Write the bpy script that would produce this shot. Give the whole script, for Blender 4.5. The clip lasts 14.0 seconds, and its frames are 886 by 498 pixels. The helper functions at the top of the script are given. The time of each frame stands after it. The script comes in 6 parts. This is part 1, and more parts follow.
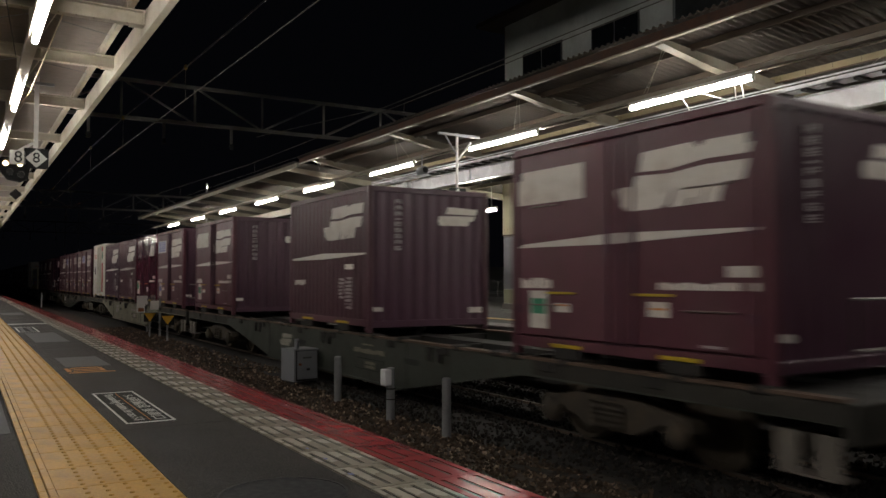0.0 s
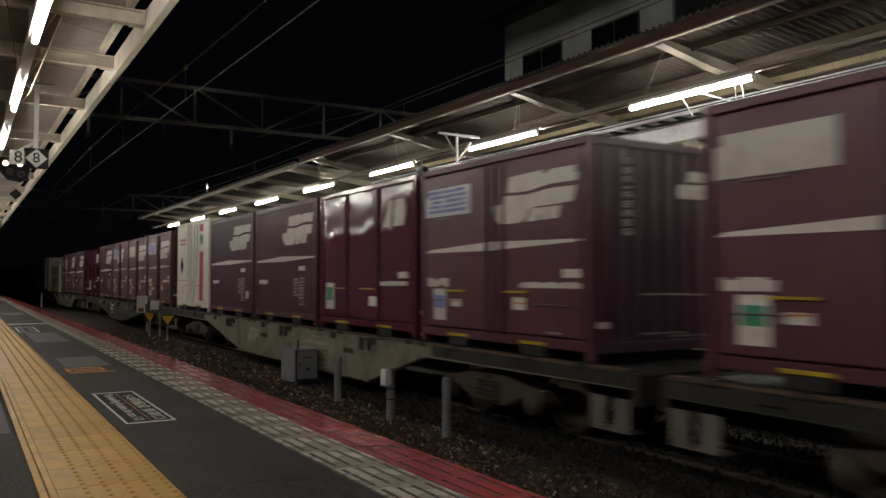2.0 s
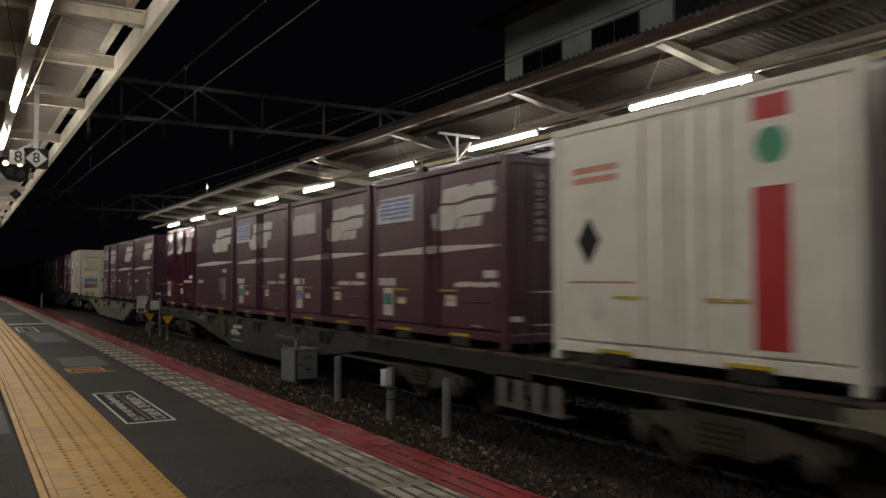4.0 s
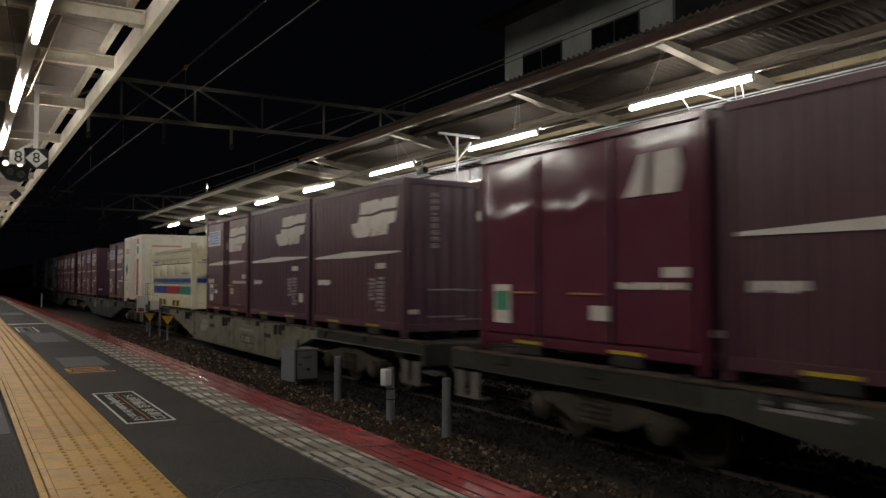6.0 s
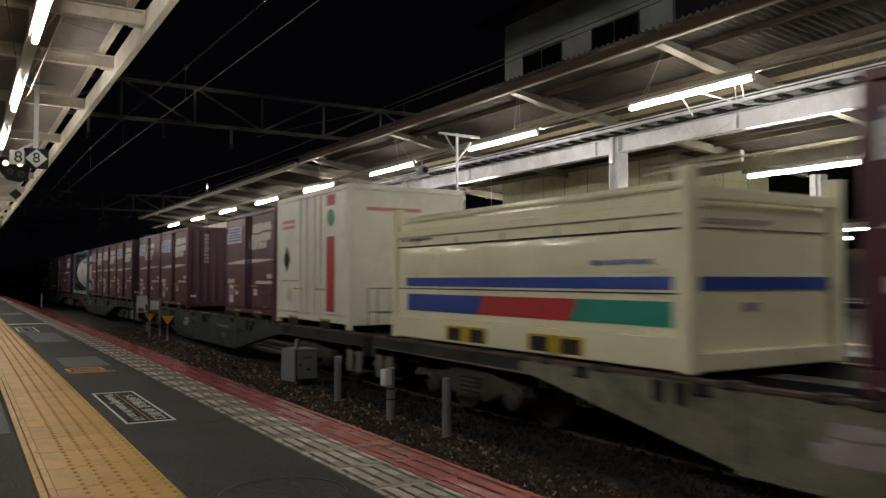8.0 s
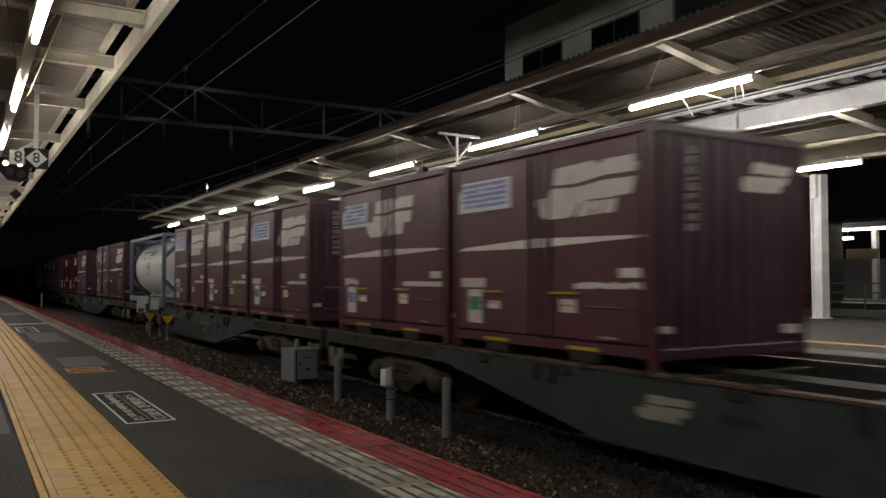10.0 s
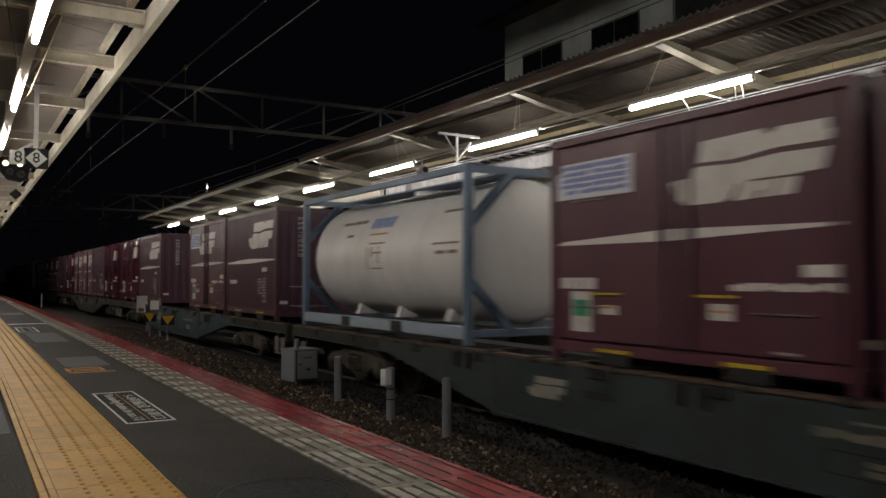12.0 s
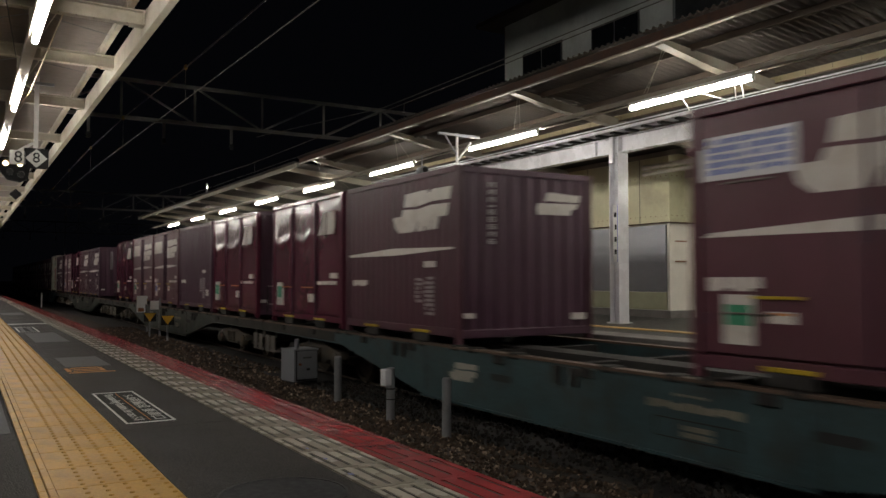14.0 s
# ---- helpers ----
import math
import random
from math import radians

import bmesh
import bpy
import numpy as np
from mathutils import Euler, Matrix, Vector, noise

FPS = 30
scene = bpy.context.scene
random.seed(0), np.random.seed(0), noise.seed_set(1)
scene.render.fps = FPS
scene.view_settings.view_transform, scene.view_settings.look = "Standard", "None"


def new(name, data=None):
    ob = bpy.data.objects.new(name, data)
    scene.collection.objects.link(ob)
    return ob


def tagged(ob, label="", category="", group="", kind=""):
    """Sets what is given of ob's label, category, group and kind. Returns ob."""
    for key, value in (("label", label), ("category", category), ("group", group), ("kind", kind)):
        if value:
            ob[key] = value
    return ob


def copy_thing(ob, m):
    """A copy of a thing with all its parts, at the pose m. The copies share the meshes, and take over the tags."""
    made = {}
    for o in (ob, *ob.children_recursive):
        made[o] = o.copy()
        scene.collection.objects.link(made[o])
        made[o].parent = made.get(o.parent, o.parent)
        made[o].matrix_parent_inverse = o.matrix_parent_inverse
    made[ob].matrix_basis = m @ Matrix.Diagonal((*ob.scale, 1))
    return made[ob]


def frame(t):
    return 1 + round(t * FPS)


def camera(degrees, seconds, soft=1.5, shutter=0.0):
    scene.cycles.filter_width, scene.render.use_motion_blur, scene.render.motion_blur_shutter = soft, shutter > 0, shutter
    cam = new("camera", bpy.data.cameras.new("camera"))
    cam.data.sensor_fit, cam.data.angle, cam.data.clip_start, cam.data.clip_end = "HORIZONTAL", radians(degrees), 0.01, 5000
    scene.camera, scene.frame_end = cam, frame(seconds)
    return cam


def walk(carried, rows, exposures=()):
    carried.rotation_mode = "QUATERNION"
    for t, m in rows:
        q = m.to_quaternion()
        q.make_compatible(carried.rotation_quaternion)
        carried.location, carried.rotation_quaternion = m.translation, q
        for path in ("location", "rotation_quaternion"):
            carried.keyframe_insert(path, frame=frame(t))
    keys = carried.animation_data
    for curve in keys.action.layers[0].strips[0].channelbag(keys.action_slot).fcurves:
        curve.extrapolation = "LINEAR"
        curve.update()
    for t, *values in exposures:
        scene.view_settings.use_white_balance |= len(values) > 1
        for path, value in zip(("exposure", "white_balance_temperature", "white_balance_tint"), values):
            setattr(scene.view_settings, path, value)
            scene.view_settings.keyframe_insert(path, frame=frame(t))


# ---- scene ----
cam = camera(58.27, 14.0, soft=1.5, shutter=0.5)
CAM_POSE = Matrix.Translation((0, 0, 1.144)) @ Euler((0, 0, radians(-31.23))).to_matrix().to_4x4() @ Euler((radians(92.183), 0, 0)).to_matrix().to_4x4()
walk(cam, [(0.0, CAM_POSE), (14.0, CAM_POSE)], exposures=[(0.0, 0.0), (14.0, 0.0)])

# ---- night sky ----
world = bpy.data.worlds.new("night")
scene.world = world
world.use_nodes = True
world.node_tree.nodes["Background"].inputs[0].default_value = (0.012, 0.013, 0.018, 1)
world.node_tree.nodes["Background"].inputs[1].default_value = 0.09

# ---- fixed numbers of the place ----
RAIL = -0.76          # rail top below the platform
BED = -0.80           # ballast
TRACK_X = 7.085       # centre of the freight track
EDGE = 2.65           # near platform edge
R_EDGE = 8.88         # far platform edge
R_TOP = 0.25          # far platform height
TUBE = 58.0           # glow of the fluorescent tubes over the far platform
TUBE_NEAR = 72.0      # glow of the tubes over the near platform, set stronger


# ---- materials ----
def material(name, color, rough=0.6, metal=0.0, var=0.25, scale=3.0, bump=0.0, bscale=60.0, dirt=None, dirt_amt=0.0,
             dscale=1.2, coat=0.0, emit=None, emit_s=0.0, stretch=(1, 1, 1), rand=0.0, rough_var=0.12, fine=None, fine_amt=0.35):
    m = bpy.data.materials.new(name)
    m.use_nodes = True
    nt = m.node_tree
    N, L = nt.nodes, nt.links
    b = N["Principled BSDF"]
    b.inputs["Roughness"].default_value = rough
    b.inputs["Metallic"].default_value = metal
    b.inputs["Coat Weight"].default_value = coat
    if emit:
        b.inputs["Emission Color"].default_value = (*emit, 1)
        b.inputs["Emission Strength"].default_value = emit_s
    tc = N.new("ShaderNodeTexCoord")
    mp = N.new("ShaderNodeMapping")
    mp.inputs["Scale"].default_value = stretch
    L.new(tc.outputs["Object"], mp.inputs[0])
    n1 = N.new("ShaderNodeTexNoise")
    n1.inputs["Scale"].default_value, n1.inputs["Detail"].default_value = scale, 6
    n2 = N.new("ShaderNodeTexNoise")
    n2.inputs["Scale"].default_value, n2.inputs["Detail"].default_value = fine or scale * 9, 3
    L.new(mp.outputs[0], n1.inputs[0])
    L.new(mp.outputs[0], n2.inputs[0])
    mix = N.new("ShaderNodeMath")
    mix.operation = "MULTIPLY_ADD"
    mix.inputs[1].default_value = fine_amt
    L.new(n2.outputs[0], mix.inputs[0])
    L.new(n1.outputs[0], mix.inputs[2])
    ramp = N.new("ShaderNodeMapRange")
    ramp.inputs[1].default_value, ramp.inputs[2].default_value = 0.3 + 0.5 * fine_amt - 0.13, 0.7 + 0.5 * fine_amt + 0.13
    ramp.inputs[3].default_value, ramp.inputs[4].default_value = 1 - var, 1 + var
    L.new(mix.outputs[0], ramp.inputs[0])
    last = ramp.outputs[0]
    if rand:
        oi = N.new("ShaderNodeObjectInfo")
        rr = N.new("ShaderNodeMapRange")
        rr.inputs[3].default_value, rr.inputs[4].default_value = 1 - rand, 1 + rand
        L.new(oi.outputs["Random"], rr.inputs[0])
        mu = N.new("ShaderNodeMath")
        mu.operation = "MULTIPLY"
        L.new(last, mu.inputs[0])
        L.new(rr.outputs[0], mu.inputs[1])
        last = mu.outputs[0]
    vm = N.new("ShaderNodeVectorMath")
    vm.operation = "SCALE"
    vm.inputs[0].default_value = color
    L.new(last, vm.inputs["Scale"])
    col = vm.outputs[0]
    if dirt:
        n3 = N.new("ShaderNodeTexNoise")
        n3.inputs["Scale"].default_value, n3.inputs["Detail"].default_value, n3.inputs["Roughness"].default_value = dscale, 8, 0.65
        L.new(mp.outputs[0], n3.inputs[0])
        dr = N.new("ShaderNodeMapRange")
        dr.inputs[1].default_value, dr.inputs[2].default_value = 0.48, 0.72
        dr.inputs[4].default_value = dirt_amt
        L.new(n3.outputs[0], dr.inputs[0])
        mx = N.new("ShaderNodeMix")
        mx.data_type = "RGBA"
        L.new(dr.outputs[0], mx.inputs[0])
        L.new(col, mx.inputs[6])
        mx.inputs[7].default_value = (*dirt, 1)
        col = mx.outputs[2]
    L.new(col, b.inputs["Base Color"])
    rv = N.new("ShaderNodeMapRange")
    rv.inputs[1].default_value, rv.inputs[2].default_value = 0.3, 0.7
    rv.inputs[3].default_value, rv.inputs[4].default_value = max(0.02, rough - rough_var), min(1, rough + rough_var)
    L.new(n1.outputs[0], rv.inputs[0])
    L.new(rv.outputs[0], b.inputs["Roughness"])
    if bump:
        n4 = N.new("ShaderNodeTexNoise")
        n4.inputs["Scale"].default_value, n4.inputs["Detail"].default_value = bscale, 4
        L.new(mp.outputs[0], n4.inputs[0])
        bp = N.new("ShaderNodeBump")
        bp.inputs["Strength"].default_value, bp.inputs["Distance"].default_value = 1.0, bump
        L.new(n4.outputs[0], bp.inputs["Height"])
        L.new(bp.outputs[0], b.inputs["Normal"])
    return m


asphalt = material("asphalt", (0.027, 0.0245, 0.022), 0.72, var=1.6, scale=1.3, bump=0.010, bscale=70, dirt=(0.014, 0.0128, 0.012), dirt_amt=0.7, dscale=0.7, fine=95, fine_amt=3.2)
patch_grey = material("patch grey", (0.14, 0.14, 0.15), 0.75, var=0.2, bump=0.003, bscale=150)
sheen_m = material("dark cast lid", (0.026, 0.027, 0.030), 0.5, var=0.5, scale=20)
beige_tile = material("beige tile", (0.43, 0.40, 0.335), 0.27, var=0.3, scale=3, bump=0.0008, bscale=60, dirt=(0.16, 0.14, 0.12), dirt_amt=0.55, dscale=3, rand=0.07)
red_tile = material("red tile", (0.40, 0.05, 0.055), 0.20, var=0.3, scale=4, bump=0.0005, bscale=40, dirt=(0.22, 0.05, 0.05), dirt_amt=0.6, dscale=3, rand=0.1, rough_var=0.07)
joint_dark = material("dark joint", (0.035, 0.033, 0.03), 0.9)
yellow_tile = material("yellow tile", (0.58, 0.345, 0.085), 0.5, var=0.3, scale=2.5, bump=0.002, bscale=60, dirt=(0.27, 0.155, 0.05), dirt_amt=0.65, dscale=2.2, rand=0.09, fine=45, fine_amt=0.6)
white_line = material("white paint line", (0.62, 0.62, 0.6), 0.6, var=0.3, scale=9)
orange_line = material("orange paint", (0.62, 0.25, 0.05), 0.6, var=0.3, scale=9)
concrete = material("concrete", (0.20, 0.19, 0.18), 0.85, var=0.3, scale=2, bump=0.004, bscale=40, dirt=(0.08, 0.07, 0.06), dirt_amt=0.6)
bed_m = material("ballast bed", (0.06, 0.045, 0.035), 0.9, var=0.5, scale=12, bump=0.03, bscale=22)
old_wood = material("blackened timber", (0.03, 0.024, 0.019), 0.85, var=0.4, scale=6)
sill_rust = material("rusty brown sill edge", (0.10, 0.064, 0.045), 0.7, var=0.4, scale=4)
steel_rail = material("rail steel", (0.22, 0.17, 0.14), 0.45, 0.8, var=0.3)
rail_top = material("rail head", (0.16, 0.14, 0.12), 0.5, 0.6)
cream_old = material("old beige steel paint", (0.29, 0.265, 0.215), 0.55, var=0.25, scale=2, dirt=(0.22, 0.16, 0.11), dirt_amt=0.65, dscale=2.5, bump=0.001, bscale=20)
purlin_m = material("dull beige purlin paint", (0.25, 0.22, 0.175), 0.6, var=0.3, dirt=(0.12, 0.09, 0.07), dirt_amt=0.6)
cream_paint = material("cream steel paint", (0.60, 0.56, 0.47), 0.5, var=0.15, scale=2, dirt=(0.33, 0.25, 0.17), dirt_amt=0.55, dscale=2.2, bump=0.001, bscale=20)
grey_paint = material("pale grey steel paint", (0.72, 0.72, 0.76), 0.24, var=0.1, dirt=(0.35, 0.33, 0.31), dirt_amt=0.4)
roof_sheet = material("corrugated roof sheet", (0.080, 0.070, 0.061), 0.85, var=0.35, scale=1.5, dirt=(0.09, 0.07, 0.055), dirt_amt=0.7, dscale=1.2, bump=0.001, bscale=30)
purlin_wood = material("brown timber purlin", (0.075, 0.055, 0.04), 0.8, var=0.4, scale=3, dirt=(0.16, 0.13, 0.10), dirt_amt=0.4, stretch=(1, 0.2, 1))
purlin_yellow = material("yellowed cream boards", (0.27, 0.22, 0.13), 0.6, var=0.3, scale=2, dirt=(0.13, 0.10, 0.06), dirt_amt=0.6, stretch=(1, 0.4, 1))
purlin_grey = material("grey steel purlin", (0.17, 0.16, 0.15), 0.6, var=0.3)
roof_dark = material("dim roof sheet", (0.10, 0.09, 0.08), 0.8, var=0.35)
signal_case = material("dark signal housing", (0.013, 0.013, 0.015), 0.92, var=0.2)
roof_left = material("grey roof board", (0.33, 0.295, 0.27), 0.8, var=0.25, scale=1.2, dirt=(0.17, 0.14, 0.12), dirt_amt=0.5, stretch=(1, 6, 1))
rust_wood = material("weathered brown eave", (0.075, 0.038, 0.024), 0.8, var=0.45, scale=2.5, dirt=(0.05, 0.035, 0.03), dirt_amt=0.8, dscale=3, bump=0.004, bscale=20)
tube_m = material("lit tube", (0.9, 0.9, 0.9), 0.4, var=0.02, emit=(1.0, 0.94, 0.84), emit_s=TUBE)
tube_inner = material("lit inner tube", (0.9, 0.9, 0.9), 0.4, var=0.02, emit=(1.0, 0.95, 0.82), emit_s=114)
tube_near = material("lit newer tube", (0.9, 0.9, 0.9), 0.4, var=0.02, emit=(1.0, 0.94, 0.85), emit_s=TUBE_NEAR)
lamp_body = material("lamp housing", (0.7, 0.7, 0.68), 0.4, var=0.08)
fence_m = material("dark weathered fence steel", (0.06, 0.06, 0.06), 0.6, var=0.3)
gantry_m = material("galvanised gantry", (0.27, 0.262, 0.255), 0.6, 0.0, var=0.3, scale=2)
rope_m = material("pale rope cable", (0.42, 0.36, 0.24), 0.7, var=0.2)
wire_m = material("copper wire", (0.13, 0.12, 0.10), 0.5, 0.5, var=0.15)
insul = material("amber insulator", (0.45, 0.28, 0.05), 0.3)
black_m = material("black rubber", (0.015, 0.015, 0.016), 0.6, var=0.2)
sign_white = material("sign white", (0.75, 0.75, 0.73), 0.45, var=0.06)
floor_black = material("matt black floor paint", (0.014, 0.013, 0.013), 0.9, var=0.5, scale=8)
sign_black = material("sign black", (0.014, 0.014, 0.016), 0.9, var=0.1)
signal_lit = material("lit amber signal", (1, 0.6, 0.2), 0.4, var=0.02, emit=(1.0, 0.62, 0.25), emit_s=22)
room_cream = material("cream panel wall", (0.66, 0.635, 0.42), 0.55, var=0.12, scale=1.5, dirt=(0.40, 0.33, 0.20), dirt_amt=0.6, dscale=1.4, bump=0.001, bscale=14)
room_white = material("off-white painted steel", (0.74, 0.70, 0.63), 0.45, var=0.08, dirt=(0.45, 0.38, 0.30), dirt_amt=0.3)
silver = material("brushed stainless panel", (0.28, 0.29, 0.31), 0.42, 0.85, var=0.05, stretch=(1, 1, 3), rough_var=0.03)
olive = material("pale olive panel", (0.36, 0.36, 0.24), 0.55, var=0.15)
house_wall = material("pale house wall", (0.74, 0.78, 0.76), 0.8, var=0.15, scale=0.7, dirt=(0.42, 0.43, 0.41), dirt_amt=0.5, dscale=0.8)
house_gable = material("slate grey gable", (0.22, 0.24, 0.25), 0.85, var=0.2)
sign_dull = material("dull yellow board", (0.05, 0.036, 0.01), 0.6, var=0.2)
house_night = material("dark boarded gable", (0.03, 0.027, 0.024), 0.85, var=0.3)
house_dark = material("dark roof tile", (0.06, 0.055, 0.05), 0.8, var=0.3)
glass_dark = material("dark window glass", (0.015, 0.018, 0.022), 0.12, var=0.1)
frame_dark = material("window frame", (0.12, 0.12, 0.12), 0.5, 0.5)
step_grey = material("dusty step steel", (0.17, 0.152, 0.135), 0.6, var=0.3, dirt=(0.12, 0.10, 0.08), dirt_amt=0.6, dscale=6)
cabinet_grey = material("grey cabinet paint", (0.25, 0.26, 0.285), 0.5, var=0.12, dirt=(0.2, 0.18, 0.16), dirt_amt=0.4)
galv = material("galvanised pipe", (0.33, 0.34, 0.36), 0.45, 0.5, var=0.25, scale=4, dirt=(0.2, 0.18, 0.16), dirt_amt=0.5, dscale=4)
yellow_sign = material("yellow triangle", (0.60, 0.33, 0.03), 0.5, var=0.15)
rust_m = material("rust", (0.25, 0.09, 0.04), 0.85, var=0.4)

# train
plum = material("plum container paint", (0.105, 0.031, 0.048), 0.42, var=0.25, scale=1.2, dirt=(0.066, 0.034, 0.036), dirt_amt=0.6, dscale=1.3, bump=0.005, bscale=3, rand=0.12, stretch=(1, 1, 0.5))
plum_violet = material("violet plum container paint", (0.082, 0.033, 0.060), 0.42, var=0.25, scale=1.2, dirt=(0.058, 0.036, 0.042), dirt_amt=0.6, dscale=1.3, bump=0.005, bscale=3, rand=0.12, stretch=(1, 1, 0.5))
plum_dusk = material("dusky plum container paint", (0.090, 0.033, 0.050), 0.42, var=0.25, scale=1.2, dirt=(0.058, 0.036, 0.040), dirt_amt=0.6, dscale=1.3, bump=0.005, bscale=3, rand=0.12, stretch=(1, 1, 0.5))
plum_gloss = material("glossy wine-red container paint", (0.115, 0.025, 0.048), 0.16, var=0.12, scale=1.2, dirt=(0.08, 0.035, 0.045), dirt_amt=0.4, bump=0.008, bscale=2.6, rand=0.05, rough_var=0.04)
plum_end = material("dark plum end wall paint", (0.076, 0.030, 0.055), 0.45, var=0.16, scale=1.2, dirt=(0.06, 0.04, 0.04), dirt_amt=0.4, rand=0.1)
mark_white = material("dirty white marking", (0.74, 0.70, 0.66), 0.55, var=0.18, scale=3, dirt=(0.36, 0.29, 0.24), dirt_amt=0.6, dscale=3, rand=0.1)
mark_faint = material("faint grey marking", (0.38, 0.33, 0.34), 0.6, var=0.25, scale=5, rand=0.15)
mark_sill = material("dusty white sill emblem", (0.33, 0.31, 0.27), 0.6, var=0.3, scale=5, dirt=(0.12, 0.10, 0.08), dirt_amt=0.5, dscale=5)
rod_pale = material("worn pale rod", (0.22, 0.18, 0.17), 0.45, 0.3, var=0.3)
door_brown = material("brown stained paint", (0.120, 0.058, 0.030), 0.5, var=0.35, scale=2, dirt=(0.07, 0.04, 0.02), dirt_amt=0.6, dscale=2)
mark_dim = material("dim stencil paint", (0.20, 0.18, 0.14), 0.6, var=0.3, scale=6)
panel_white = material("cool white label panel", (0.74, 0.74, 0.78), 0.5, var=0.12, scale=3, dirt=(0.5, 0.48, 0.5), dirt_amt=0.4, dscale=3)
mark_blue = material("blue lettering bar", (0.20, 0.24, 0.52), 0.55)
mark_green = material("green sticker", (0.05, 0.28, 0.16), 0.5)
mark_orange = material("orange label", (0.6, 0.25, 0.08), 0.5)
fork_yellow = material("yellow pocket rim", (0.55, 0.40, 0.02), 0.5, var=0.25, scale=8, dirt=(0.2, 0.13, 0.03), dirt_amt=0.5, dscale=6)
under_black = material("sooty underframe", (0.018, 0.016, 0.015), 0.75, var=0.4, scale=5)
bogie_m = material("brown dusty bogie", (0.046, 0.037, 0.027), 0.8, var=0.45, scale=5, dirt=(0.10, 0.07, 0.045), dirt_amt=0.6, dscale=5, bump=0.004, bscale=30)
wheel_m = material("dusty wheel steel", (0.095, 0.076, 0.055), 0.7, 0.1, var=0.4, scale=4, dirt=(0.05, 0.04, 0.03), dirt_amt=0.5)
cream_box = material("cream bulk container paint", (0.90, 0.865, 0.64), 0.13, var=0.06, dirt=(0.5, 0.43, 0.28), dirt_amt=0.25, dscale=1.5, bump=0.012, bscale=2.2, rough_var=0.05)
white_box = material("off-white container paint", (0.84, 0.82, 0.74), 0.40, var=0.08, dirt=(0.48, 0.44, 0.36), dirt_amt=0.35, dscale=1.4)
band_blue = material("blue band", (0.03, 0.07, 0.35), 0.4, var=0.15)
band_red = material("red band", (0.50, 0.04, 0.045), 0.4, var=0.15)
band_green = material("green band", (0.03, 0.28, 0.22), 0.4, var=0.15)
tank_white = material("white tank shell", (0.86, 0.84, 0.83), 0.42, var=0.05, dirt=(0.5, 0.42, 0.33), dirt_amt=0.3, dscale=1.6, stretch=(1, 1, 0.5))
tank_frame = material("blue-grey tank frame", (0.15, 0.21, 0.30), 0.45, var=0.15, dirt=(0.10, 0.10, 0.11), dirt_amt=0.5)
ochre = material("rusty ochre wheel", (0.09, 0.062, 0.02), 0.6, var=0.4, scale=8)
tank_ink = material("brown tank lettering", (0.26, 0.19, 0.15), 0.6, var=0.4, scale=12)
faded_blue = material("faded blue print", (0.26, 0.34, 0.60), 0.5, var=0.2)
tank_stain = material("brown tank stain", (0.50, 0.40, 0.30), 0.6, var=0.4, scale=9)
serial_white = material("white serial paint", (0.50, 0.45, 0.47), 0.6, var=0.25, scale=5, rand=0.15)
faded_red = material("faded red lettering", (0.62, 0.30, 0.22), 0.5, var=0.2)
tank_rail = material("pale blue-grey rail", (0.36, 0.42, 0.50), 0.45, var=0.15)


def wagon_paint(name, color):
    return material(name, color, 0.55, var=0.4, scale=2.5, dirt=(0.03, 0.026, 0.022), dirt_amt=0.85, dscale=2.6, bump=0.002, bscale=12, fine=30, fine_amt=0.8)


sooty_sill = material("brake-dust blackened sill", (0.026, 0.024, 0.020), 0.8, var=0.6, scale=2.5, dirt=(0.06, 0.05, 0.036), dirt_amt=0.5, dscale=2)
rail_pale = material("pale worn rail paint", (0.32, 0.30, 0.28), 0.4, var=0.3)
wagon_grey = wagon_paint("dusty grey wagon paint", (0.215, 0.203, 0.15))
wagon_green = wagon_paint("dark grey-green wagon paint", (0.040, 0.046, 0.038))
wagon_teal = wagon_paint("dull teal wagon paint", (0.030, 0.060, 0.067))
wagon_slate = wagon_paint("slate blue wagon paint", (0.034, 0.047, 0.048))
wagon_olive = wagon_paint("dark olive wagon paint", (0.048, 0.05, 0.038))


